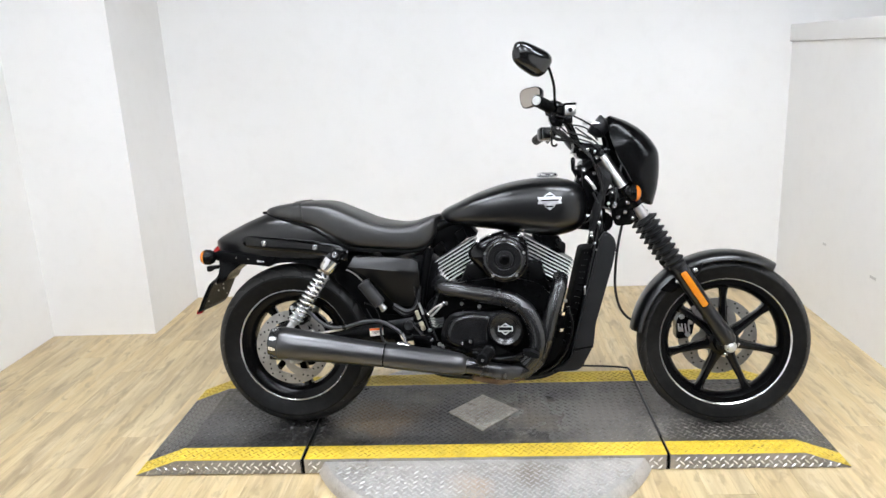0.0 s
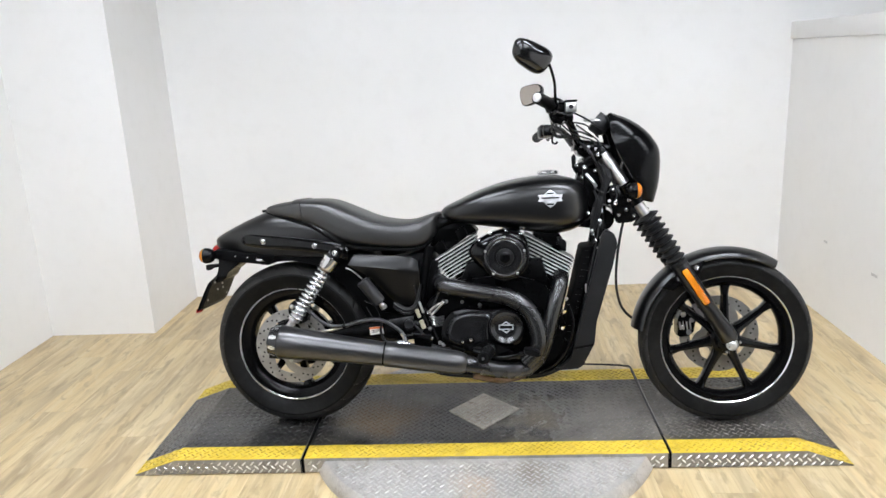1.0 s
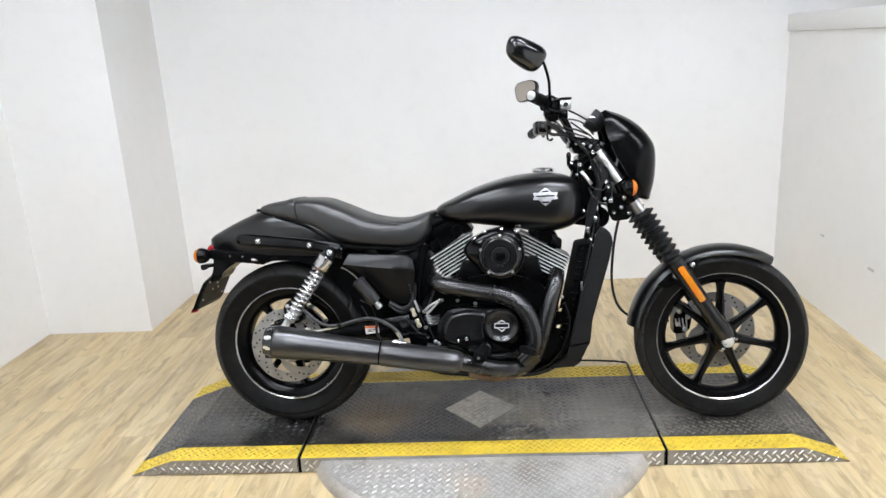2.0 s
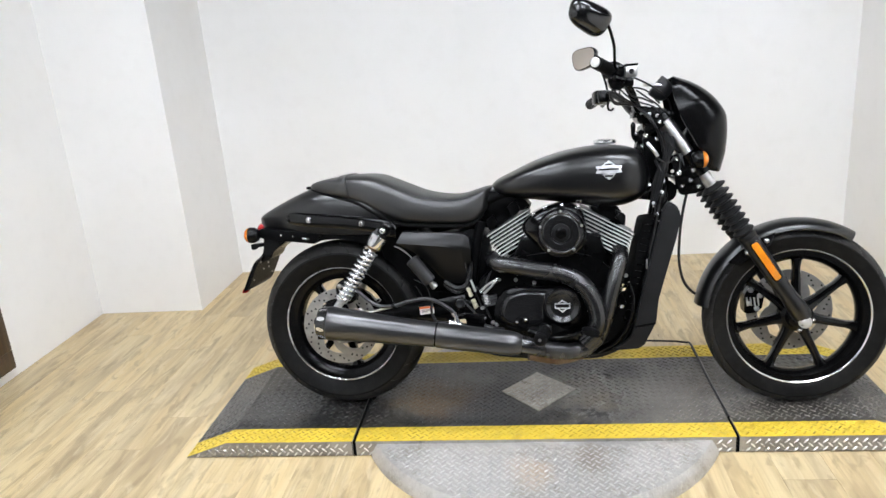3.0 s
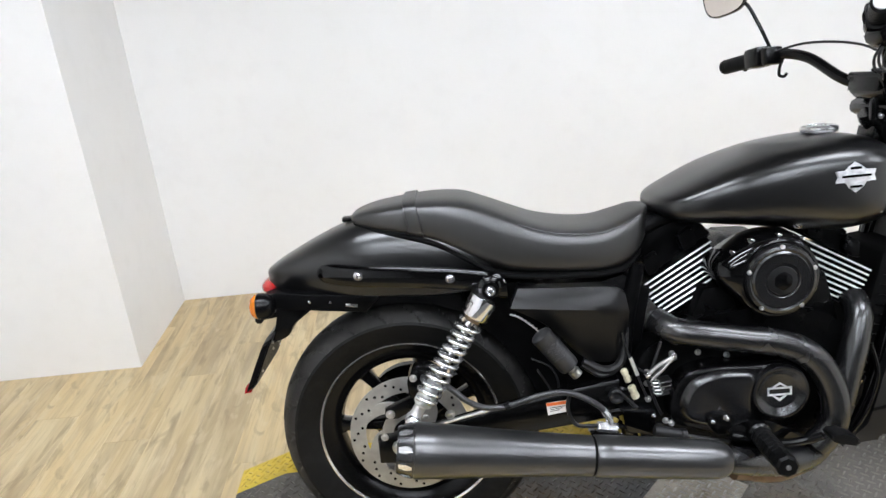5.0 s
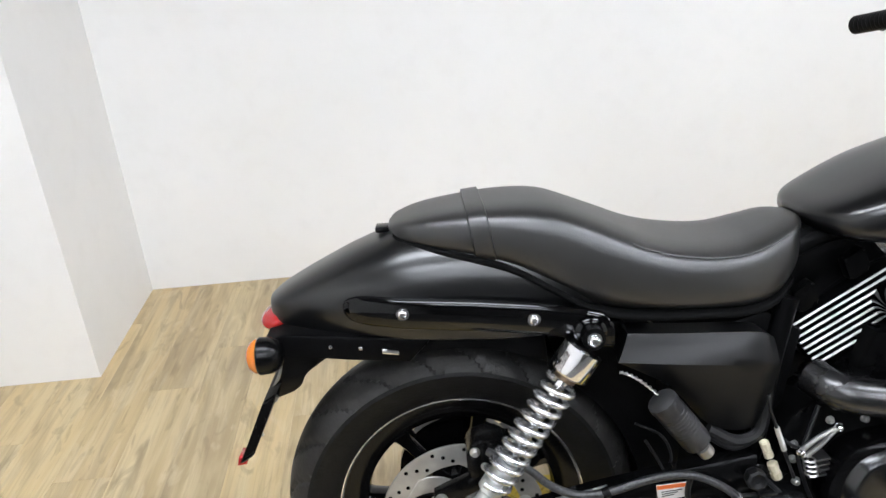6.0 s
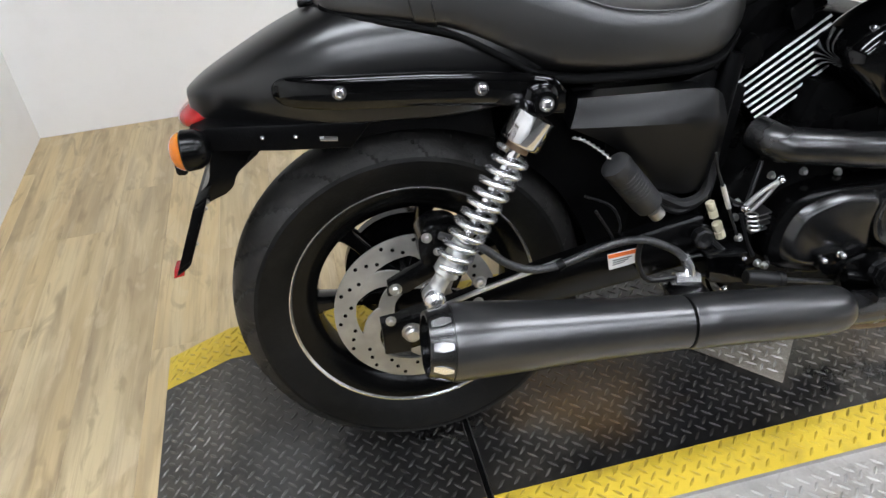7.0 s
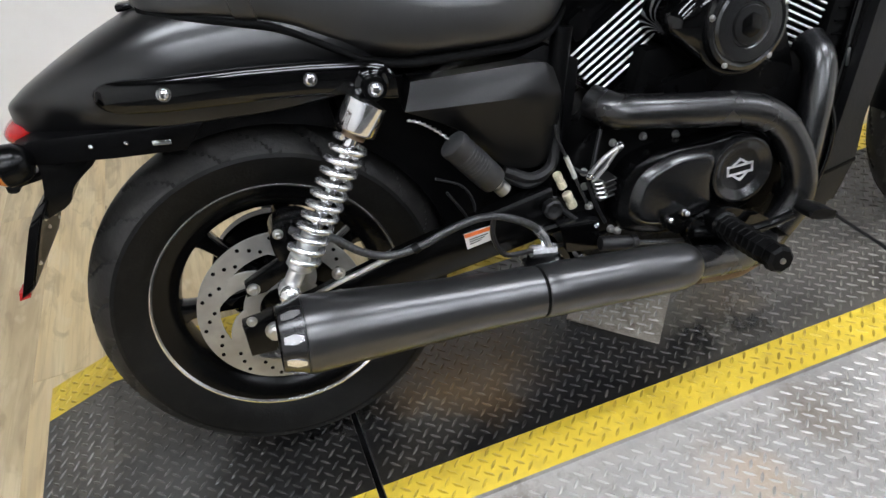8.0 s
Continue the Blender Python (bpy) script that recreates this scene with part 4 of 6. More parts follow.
part("inner_guard", slab(rounded([(0.030, 0.540), (0.115, 0.600), (0.120, 0.660), (0.240, 0.660), (0.245, 0.420), (0.120, 0.420), (0.050, 0.460)], 0.01), -0.118, -0.108, 0.003), M_PLASTIC, bike, "black plastic inner guard")
part("drive_pulley", lathe([(0, 0.105), (0.004, 0.110), (0.026, 0.110), (0.030, 0.105)], P(RA[0], -0.098, RA[1]), P(RA[0], 1, RA[1]), seg=48), M_BLACK, rear, "black belt pulley")
# splash panel ahead of the rear tyre
arc = [(RA[0] + 0.301 * math.cos(radians(q)), RA[1] + 0.301 * math.sin(radians(q))) for q in range(0, 56, 6)]
part("splash_panel", slab([(0.375, 0.430), (0.360, 0.330), (0.330, 0.305)] + arc + [(0.180, 0.560), (0.185, 0.640), (0.310, 0.640), (0.345, 0.600)], -0.078, 0.080, 0.004), M_PLASTIC, bike, "black plastic splash panel")
part("lower_panel", slab(rounded([(0.362, 0.480), (0.500, 0.480), (0.500, 0.345), (0.362, 0.352)], 0.010), -0.08, 0.079, 0.005), M_PLASTIC, bike, "black plastic panel ahead of the rear wheel")
part("wiring_tray", slab(rounded([(0.545, 0.760), (0.66, 0.745), (0.70, 0.700), (0.60, 0.670), (0.530, 0.660)], 0.01), -0.055, 0.055, 0.006), M_PLASTIC, bike)
part("battery_box", slab([(0.33, 0.60), (0.50, 0.64), (0.56, 0.60), (0.53, 0.45), (0.46, 0.41), (0.36, 0.42), (0.325, 0.50)], -0.085, 0.085, 0.012), M_PLASTIC, bike, "black plastic box under the seat")

# side covers: a bright upper facet over a long crease
for sgn in (1, -1):
    bm = bmesh.new()
    top_ = [(0.268, 0.640, 0.134), (0.365, 0.635, 0.138), (0.464, 0.628, 0.136), (0.490, 0.614, 0.130)]
    crs = [(0.248, 0.606, 0.158), (0.345, 0.597, 0.163), (0.452, 0.584, 0.157), (0.497, 0.572, 0.140)]
    low_ = [(0.335, 0.556, 0.142), (0.398, 0.474, 0.124), (0.468, 0.460, 0.122), (0.493, 0.520, 0.124)]
    curves = [smooth_path(row, 5) for row in (top_, crs, low_)]
    rings = []
    for a, b, c in zip(*curves):
        a, b, c = Vector(a), Vector(b), Vector(c)
        out = Vector((0, 0, 0.004))
        col = [a - Vector((0, 0.004, 0.05)), a, a.lerp(b, 0.25) + out * 0.6, a.lerp(b, 0.75) + out * 0.5, b, b.lerp(c, 0.12), b.lerp(c, 0.5) + out * 0.8, b.lerp(c, 0.9) + out * 0.5, c, c + Vector((0, 0.002, -0.06))]
        rings.append([P(q.x, sgn * q.z, q.y) for q in col])
    first, last = rings[0], rings[-1]
    edge0 = [p + Vector((0.006, sgn * 0.05, 0)) for p in first]
    edge1 = [p + Vector((-0.004, sgn * 0.05, 0)) for p in last]
    bridge(bm, [edge0] + rings + [edge1])
    part("side_cover", bm, M_SIDE, bike, "satin charcoal creased side cover", smooth=32)

# shocks
for sgn in (1, -1):
    top, bot = P(0.210, sgn * 0.160, 0.652), P(0.027, sgn * 0.172, 0.385)
    ax = (bot - top).normalized()
    L = (bot - top).length
    shock = part("shock_absorber", lathe([(0.05, 0.010), (L - 0.03, 0.010)], top, bot, seg=14), M_CHROME, bike, "chrome coil-over rear shock")
    part("upper_cover", lathe([(0.018, 0.020), (0.022, 0.0305), (0.062, 0.0315), (0.066, 0.029), (0.066, 0.012)], top, bot, seg=32), M_CHROME, shock, "polished chrome shock cover")
    part("collar", lathe([(0.0665, 0.014), (0.0665, 0.017), (0.076, 0.017), (0.076, 0.012)], top, bot, seg=20), M_RUST, shock)
    part("lower_body", lathe([(L - 0.095, 0.016), (L - 0.060, 0.016), (L - 0.056, 0.020), (L - 0.040, 0.020), (L - 0.034, 0.013), (L - 0.012, 0.013)], top, bot, seg=20), M_ALU, shock)
    part("upper_eye", lathe([(-0.012, 0.017), (0.012, 0.017)], top, top + P(0, 1, 0), seg=20), M_BLACK, shock)
    part("lower_eye", lathe([(-0.012, 0.016), (0.011, 0.016), (0.013, 0.012)], bot, bot + P(0, sgn, 0), seg=20), M_ALU, shock)
    part("nut", lathe([(0.0135, 0.0160), (0.019, 0.0165), (0.025, 0.0130), (0.029, 0.0075), (0.030, 0.001)], bot, bot + P(0, sgn, 0), seg=24), M_SPRING, shock)
    s = ax.orthogonal().normalized()
    t = ax.cross(s)
    turns, n = 11.0, 264
    z0, z1 = 0.078, L - 0.052
    hel = [top + ax * (z0 + (z1 - z0) * k / n) + 0.0230 * (math.cos(2 * math.pi * turns * k / n) * s + math.sin(2 * math.pi * turns * k / n) * t) for k in range(n + 1)]
    part("spring", tube(hel, 0.0047, seg=8, per=1), M_SPRING, shock, "bright chrome coil spring", smooth=60)

# swingarm, axle carrier, rear caliper
arm = []
for sgn in (1, -1):
    bm = bmesh.new()
    rings = []
    for u, v, h in ((-0.035, 0.299, 0.022), (-0.020, 0.300, 0.030), (0.06, 0.312, 0.031), (0.20, 0.342, 0.034), (0.36, 0.365, 0.040), (0.47, 0.380, 0.042)):
        w = 0.128
        rings.append([P(u, sgn * (w - 0.016), v - h), P(u, sgn * (w + 0.010), v - h), P(u, sgn * (w + 0.014), v - h + 0.006), P(u, sgn * (w + 0.014), v + h - 0.006), P(u, sgn * (w + 0.010), v + h), P(u, sgn * (w - 0.016), v + h)])
    swing = part("swingarm", bridge(bm, rings), M_BLACK, bike, "gloss black box-section swingarm")
    if sgn > 0:
        part("label", slab([(0.312, 0.383), (0.360, 0.386), (0.363, 0.361), (0.315, 0.355)], 0.1415, 0.1440, 0), M_LABEL, swing, "white warning sticker with an orange band", smooth=0)
        part("label_band", slab([(0.312, 0.383), (0.360, 0.386), (0.361, 0.379), (0.313, 0.376)], 0.1442, 0.1447, 0), M_ORANGE_INK, swing, smooth=0)
        bar = bmesh.new()
        for k in range(3):
            slab([(0.320, 0.372 - 0.004 * k), (0.352 - 0.006 * k, 0.375 - 0.004 * k), (0.352 - 0.006 * k, 0.3735 - 0.004 * k), (0.320, 0.3705 - 0.004 * k)], 0.1442, 0.1446, 0, bm=bar)
        part("label_bars", bar, M_GAP, swing, smooth=0)
        part("axle_block", slab([(-0.056, 0.330), (-0.008, 0.334), (-0.014, 0.272), (-0.056, 0.274)], 0.118, 0.150, 0.005), M_BLACK, swing)
        part("axle_nut", lathe([(0, 0.016), (0.003, 0.016), (0.0035, 0.0125), (0.012, 0.0125), (0.015, 0.009), (0.015, 0.002)], P(-0.010, 0.150, 0.311), P(-0.010, 1, 0.311), seg=12), M_GALV, swing, "silver axle nut")
        part("adjuster", tube([P(0.050, 0.150, 0.349), P(0.12, 0.148, 0.366), P(0.235, 0.144, 0.388)], 0.0042, seg=8), M_GALV, swing, "thin bright rod")
        bolt(swing, 0.105, 0.142, 0.374, 0.0105, M_GALV)
        bolt(swing, 0.100, 0.142, 0.338, 0.0085, M_GALV)
part("pivot", lathe([(0, 0.03), (0.27, 0.03)], P(0.47, -0.135, 0.366), P(0.47, 1, 0.366), seg=20), M_ENGINE, bike)
cal = part("rear_caliper", slab(rounded([(0.020, 0.412), (0.018, 0.455), (0.034, 0.478), (0.080, 0.474), (0.092, 0.440), (0.084, 0.402), (0.050, 0.392)], 0.010), 0.076, 0.128, 0.006), M_BLACK, bike, "black rear brake caliper")
part("caliper_bridge", slab([(-0.038, 0.366), (-0.036, 0.388), (-0.016, 0.396), (0.040, 0.420), (0.060, 0.400), (-0.008, 0.366)], 0.108, 0.128, 0.004), M_BLACK, cal)
bolt(cal, -0.025, 0.128, 0.378, 0.0100, M_GALV)
bolt(cal, -0.040, 0.148, 0.336, 0.0080, M_GALV)
bolt(cal, 0.032, 0.128, 0.458, 0.0080, M_GALV)
bolt(cal, 0.046, 0.128, 0.432, 0.0060, M_GALV)
for k in range(3):
    part("caliper_rib", boxed(0.040 + 0.013 * k, 0.046 + 0.013 * k, -0.134, -0.128, 0.446, 0.470, bevel=0.002), M_BLACK, cal)
part("brake_hose", tube([P(0.052, 0.135, 0.462), P(0.080, 0.160, 0.457), P(0.108, 0.165, 0.446), P(0.144, 0.166, 0.413), P(0.184, 0.166, 0.394), P(0.232, 0.166, 0.395), P(0.287, 0.166, 0.410), P(0.335, 0.166, 0.416), P(0.373, 0.166, 0.408), P(0.418, 0.165, 0.380), P(0.440, 0.164, 0.352)], 0.0064, seg=10), M_BRAID, bike, "grey braided rear brake hose")
part("hose_band", lathe([(-0.006, 0.0085), (0.006, 0.0085)], P(0.228, 0.166, 0.3945), P(0.229, 0.166, 0.395), seg=12), M_RUBBER, bike)

# canister and valve below the side cover
can = part("canister", lathe([(0, 0.015), (0.004, 0.0225), (0.012, 0.0235), (0.014, 0.0225), (0.088, 0.0225), (0.098, 0.021), (0.101, 0.012)], P(0.302, 0.182, 0.556), P(0.369, 0.178, 0.467), seg=28), M_CANISTER, bike, "ribbed black rubber canister")
for k in range(7):
    d = (P(0.369, 0.178, 0.467) - P(0.302, 0.182, 0.556)).normalized()
    o = P(0.302, 0.182, 0.556) + d * (0.028 + 0.0062 * k)
    part("rib", lathe([(0, 0.0226), (0.0008, 0.0230), (0.0022, 0.0230), (0.003, 0.0226)], o, o + d, seg=24, caps=False), M_CANISTER, can)
part("nipple", lathe([(0.100, 0.009), (0.108, 0.009), (0.110, 0.012), (0.124, 0.012), (0.126, 0.007)], P(0.302, 0.182, 0.556), P(0.369, 0.178, 0.467), seg=12), M_GALV, can)
part("chain_link", tube([P(0.246 + 0.056 * k / 24 + 0.0022 * math.sin(k * 2.1), 0.172 + 0.0022 * math.cos(k * 2.1), 0.598 - 0.040 * (k / 24) ** 1.5) for k in range(25)], 0.0017, seg=6, per=3), M_GALV, can)
for name, pts, r, m in (("hose", [(0.400, .118, .463), (0.441, .124, .441), (0.474, .126, .451), (0.486, .122, .481), (0.490, .118, .53)], 0.0095, M_HOSE), ("hose", [(0.362, .155, .408), (0.356, .158, .372), (0.372, .160, .336), (0.415, .162, .331)], 0.0045, M_HOSE),
                        ("cable", [(0.478, .148, .530), (0.482, .149, .505), (0.492, .150, .476), (0.508, .150, .430), (0.529, .150, .374)], 0.0026, M_HOSE), ("cable_sleeve", [(0.493, .150, .474), (0.507, .150, .434)], 0.0042, M_ALU), ("hose", [(0.398, .112, .452), (0.436, .118, .428), (0.470, .120, .440), (0.480, .116, .470)], 0.0075, M_HOSE),
                        ("pipe", [(0.452, .160, .324), (0.485, .155, .320), (0.56, .150, .318)], 0.0055, M_BLACK), ("fitting", [(0.415, .164, .331), (0.457, .164, .323)], 0.0115, M_SPRING), ("fitting", [(0.430, .165, .368), (0.440, .164, .350), (0.444, .164, .330)], 0.0085, M_SPRING),
                        ("cable", [(0.29, .10, .47), (0.33, .11, .45), (0.345, .112, .41), (0.33, .11, .38)], 0.0022, M_HOSE)):
    part(name, tube([P(*p) for p in pts], r, seg=8), m, bike)
part("master_cylinder", slab(rounded([(0.469, 0.360), (0.535, 0.351), (0.543, 0.299), (0.477, 0.311)], 0.004), 0.105, 0.164, 0.004), M_GLOSS, bike, "black brake master cylinder block")
part("rod_boot", lathe([(0, 0.0110), (0.002, 0.0125), (0.055, 0.0125), (0.057, 0.0145), (0.066, 0.0145), (0.070, 0.008)], P(0.533, 0.176, 0.317), P(0.600, 0.178, 0.300), seg=18), M_SHROUD, bike, "black push rod boot")
part("knob", lathe([(0, 0.012), (0.008, 0.0165), (0.022, 0.0165), (0.024, 0.013), (0.021, 0.006)], P(0.458, 0.152, 0.398), P(0.452, 0.30, 0.404), seg=8), M_SHROUD, bike, "black plastic cap", smooth=20)
part("push_rod", tube([P(0.596, 0.178, 0.301), P(0.688, 0.180, 0.279)], 0.0045, seg=8), M_BRAID, bike)
for u, v, r in ((0.486, 0.429, 0.0075), (0.501, 0.390, 0.0085)):
    part("connector", lathe([(-0.016, r * 0.7), (-0.014, r), (-0.004, r), (-0.003, r * 0.8), (0.001, r * 0.8), (0.002, r), (0.014, r), (0.016, r * 0.6)], P(u, 0.137, v), P(u + 0.35, 0.137, v - 0.94), seg=8), M_CREAM, bike, "cream plastic connector")
part("banjo_fitting", lathe([(0, 0.007), (0.004, 0.011), (0.026, 0.011), (0.030, 0.007)], P(0.575, 0.158, 0.332), P(0.610, 0.160, 0.330), seg=12), M_CHROME, bike, "chrome banjo fitting")
part("brake_switch", lathe([(0, 0.022), (0.02, 0.022), (0.024, 0.016)], P(0.474, 0.115, 0.381), P(0.474, 1, 0.381), seg=18), M_BLACK, bike)
for u, w, v in ((0.562, 0.158, 0.329), (0.574, 0.158, 0.322), (0.528, 0.150, 0.378), (0.405, 0.150, 0.318)):
    bolt(bike, u, w, v, 0.0068, M_GALV, name="screw")

# engine
case = part("engine", slab(rounded([(0.515, 0.47), (0.500, 0.36), (0.520, 0.26), (0.60, 0.215), (0.86, 0.205), (0.960, 0.260), (1.000, 0.35), (0.985, 0.45), (0.920, 0.53), (0.80, 0.56), (0.63, 0.54)], 0.03), -0.145, 0.128, 0.012), M_ENGINE, bike, "black powder-coated V-twin engine")
part("upper_crankcase", slab([(0.62, 0.50), (0.66, 0.60), (0.92, 0.61), (0.95, 0.50)], -0.10, 0.11, 0.01), M_ENGINE, case)


def cylinder(name, a, b, c, d, count, label, edge):
    """A finned cylinder: a-b the top fin's side line, d-c the bottom one's; polished fin edges."""
    a, b, c, d = (Vector(q) for q in (a, b, c, d))
    mid0, mid1 = (a + b) / 2, (c + d) / 2
    ax = (mid0 - mid1).normalized()
    core = lathe([(-0.05, 0.046), (0.01, 0.048), ((mid0 - mid1).length, 0.048)], P(mid1.x, 0.0, mid1.y), P(mid0.x, 0.0, mid0.y), seg=28)
    cyl = part(name, core, M_ENGINE, bike, label)
    inset = [tuple(q.lerp((a + b + c + d) / 4, 0.08)) for q in (a, b, c, d)]
    part("barrel", slab(inset, -0.058, edge - 0.022, 0.003), M_ENGINE, cyl)
    for k in range(count):
        t = k / (count - 1)
        p, q = a.lerp(d, t), b.lerp(c, t)
        e = (q - p).normalized()
        n = Vector((-e.y, e.x)) * 0.0027
        o = [p - n, q - n, q + n, p + n]
        fin = part("cooling_fin", slab([tuple(x) for x in o], -0.060, edge - 0.002, 0), M_ENGINE, cyl, smooth=0)
        g = [p - n * 0.72 + e * 0.001, q - n * 0.72 - e * 0.001, q + n * 0.72 - e * 0.001, p + n * 0.72 + e * 0.001]
        part("fin_edge", slab([tuple(x) for x in g], edge - 0.0018, edge + 0.001, 0.0008, 1), M_FIN, cyl, "machined bright fin edge", smooth=0)
    return cyl, ax, mid0


rc, rax, rm = cylinder("rear_cylinder", (0.538, 0.602), (0.690, 0.692), (0.702, 0.602), (0.587, 0.536), 8, "black finned rear cylinder with bright fin edges", 0.075)
fc, fax, fm = cylinder("front_cylinder", (0.862, 0.692), (1.033, 0.597), (1.000, 0.524), (0.882, 0.586), 8, "black finned front cylinder with bright fin edges", 0.075)
for cyl, ax, m, e in ((rc, rax, rm, Vector((0.84, 0.54))), (fc, fax, fm, Vector((0.876, -0.48)))):
    q = [m + ax * 0.008 - e * 0.068, m + ax * 0.008 + e * 0.060, m + ax * 0.055 + e * 0.050, m + ax * 0.072, m + ax * 0.055 - e * 0.058]
    head = part("rocker_cover", slab(rounded([tuple(x) for x in q], 0.012), -0.065, 0.055, 0.010), M_PLASTIC, cyl, "black rocker cover")
    for s in (-0.045, 0.045):
        o = m + ax * 0.028 + e * s
        part("cover_boss", slab(rounded([tuple(o + ax * x + e * y) for x, y in ((-0.016, -0.018), (-0.016, 0.018), (0.022, 0.018), (0.022, -0.018))], 0.006), 0.050, 0.075, 0.004), M_ENGINE, cyl)
    for s in (-0.030, 0.030):
        o = m - ax * 0.135 + e * s
        part("cylinder_base", slab(rounded([tuple(o + ax * x + e * y) for x, y in ((-0.03, -0.035), (-0.03, 0.035), (0.035, 0.03), (0.035, -0.03))], 0.006), 0.03, 0.070, 0.005), M_ENGINE, cyl)

# air cleaner
air = bmesh.new()
outline = rounded([(0.660, 0.640), (0.690, 0.678), (0.745, 0.708), (0.800, 0.717), (0.850, 0.708), (0.874, 0.672), (0.879, 0.610), (0.860, 0.566), (0.800, 0.540), (0.740, 0.556), (0.692, 0.600)], 0.03)
cu, cv = 0.785, 0.630
bridge(air, [[P(cu + (u - cu) * k, w, cv + (v - cv) * k) for u, v in outline] for k, w in ((0.92, 0.06), (1.0, 0.075), (1.0, 0.125), (0.985, 0.142), (0.93, 0.157), (0.82, 0.167), (0.45, 0.172))])
air = part("air_cleaner", air, M_GLOSS, bike, "gloss black air cleaner cover", smooth=50)
AC = (0.794, 0.626)
lid = part("cleaner_disc", lathe([(0, 0.074), (0.012, 0.074), (0.020, 0.070), (0.022, 0.064), (0.0205, 0.060), (0.024, 0.056), (0.0245, 0.036), (0.0225, 0.034), (0.0225, 0.001)], P(AC[0], 0.160, AC[1]), P(AC[0], 1, AC[1]), seg=48), M_COVER, air, "round charcoal cover with a raised centre")
part("cleaner_ring", lathe([(0.0, 0.0815), (0.006, 0.0815), (0.0085, 0.078), (0.0085, 0.0745)], P(AC[0], 0.160, AC[1]), P(AC[0], 1, AC[1]), seg=48, caps=False), M_GLOSS, air, "gloss black ring")
part("disc_centre", lathe([(0.0, 0.030), (0.003, 0.029), (0.004, 0.024), (0.004, 0.001)], P(AC[0], 0.1825, AC[1]), P(AC[0], 1, AC[1]), seg=36), M_SHROUD, lid)
part("disc_emblem", slab(rounded([(AC[0] + x, AC[1] + y) for x, y in ((-0.017, 0.010), (0, 0.020), (0.017, 0.010), (0.017, -0.010), (0, -0.020), (-0.017, -0.010))], 0.004), 0.1863, 0.1878, 0.0008), M_BLACK, lid, "plain embossed dark emblem")
for a in (90, 162, 234, 306, 18):
    bolt(lid, AC[0] + 0.068 * math.cos(radians(a)), 0.1795, AC[1] + 0.068 * math.sin(radians(a)), 0.0050, M_GALV, 0.004)
for u, v in ((0.708, 0.684), (0.745, 0.706), (0.800, 0.713), (0.846, 0.702)):
    part("clip", boxed(u - 0.006, u + 0.006, -0.152, -0.140, v - 0.008, v + 0.003, bevel=0.003), M_CHROME, air)
bolt(air, 0.856, 0.110, 0.722, 0.010, M_CHROME)

# right engine covers
cov = bmesh.new()
outline = rounded([(0.566, 0.330), (0.568, 0.388), (0.600, 0.440), (0.660, 0.452), (0.752, 0.447), (0.800, 0.452), (0.850, 0.430), (0.868, 0.380), (0.850, 0.325), (0.790, 0.300), (0.650, 0.298)], 0.025)
cu, cv = 0.715, 0.38
bridge(cov, [[P(cu + (u - cu) * k, w, cv + (v - cv) * k) for u, v in outline] for k, w in ((1.0, 0.120), (1.0, 0.164), (0.985, 0.172), (0.90, 0.177), (0.3, 0.178))])
cov = part("primary_cover", cov, M_BLACK, case, "black engine side cover", smooth=45)
bulge = bmesh.new()
outline = rounded([(0.582, 0.335), (0.582, 0.385), (0.606, 0.428), (0.668, 0.448), (0.756, 0.440), (0.738, 0.385), (0.745, 0.325), (0.650, 0.312)], 0.025)
cu, cv = 0.675, 0.38
bridge(bulge, [[P(cu + (u - cu) * k, w, cv + (v - cv) * k) for u, v in outline] for k, w in ((1.0, 0.166), (0.992, 0.171), (0.975, 0.175), (0.835, 0.1895), (0.80, 0.1915), (0.74, 0.192), (0.4, 0.1925))])
part("cover_bulge", bulge, M_COVER, cov, "charcoal bulged panel", smooth=50)
CC = (0.792, 0.387)
clutch = part("derby_cover", lathe([(0, 0.060), (0.015, 0.0595), (0.0185, 0.0575), (0.0195, 0.0535), (0.0185, 0.0510), (0.0105, 0.0385), (0.0098, 0.0370), (0.0098, 0.001)], P(CC[0], 0.172, CC[1]), P(CC[0], 1, CC[1]), seg=56), M_COVER, case, "round satin black clutch cover with a dished rim")
em = bmesh.new()
for pts in ([(-0.015, 0.010), (0, 0.020), (0.015, 0.010), (0.011, 0.009), (0, 0.0155), (-0.011, 0.009)], [(-0.015, -0.010), (-0.011, -0.009), (0, -0.0165), (0.011, -0.009), (0.015, -0.010), (0, -0.022)],
            [(-0.025, 0.009), (0.025, 0.009), (0.025, 0.0055), (-0.025, 0.0055)], [(-0.025, -0.0055), (0.025, -0.0055), (0.025, -0.009), (-0.025, -0.009)], [(-0.025, 0.0055), (-0.0215, 0.0055), (-0.0215, -0.0055), (-0.025, -0.0055)], [(0.0215, 0.0055), (0.025, 0.0055), (0.025, -0.0055), (0.0215, -0.0055)]):
    slab([(CC[0] + x, CC[1] + y) for x, y in pts], 0.1815, 0.1836, 0, bm=em)
part("cover_emblem", em, M_BADGE, clutch, "plain silver outlined emblem", smooth=0)
for u, v, w in ((0.641, 0.466, .129), (0.702, 0.455, .129), (0.586, 0.468, .129), (0.532, 0.430, .129), (0.531, 0.404, .129), (1.000, 0.470, .12), (0.965, 0.445, .12), (0.958, 0.418, .12)):
    bolt(case, u, w, v, 0.0065, M_GALV)
part("breather", tube([P(0.536, 0.155, 0.438), P(0.552, 0.158, 0.450), P(0.586, 0.157, 0.471)], 0.0050, seg=10), M_EXHAUST, case)
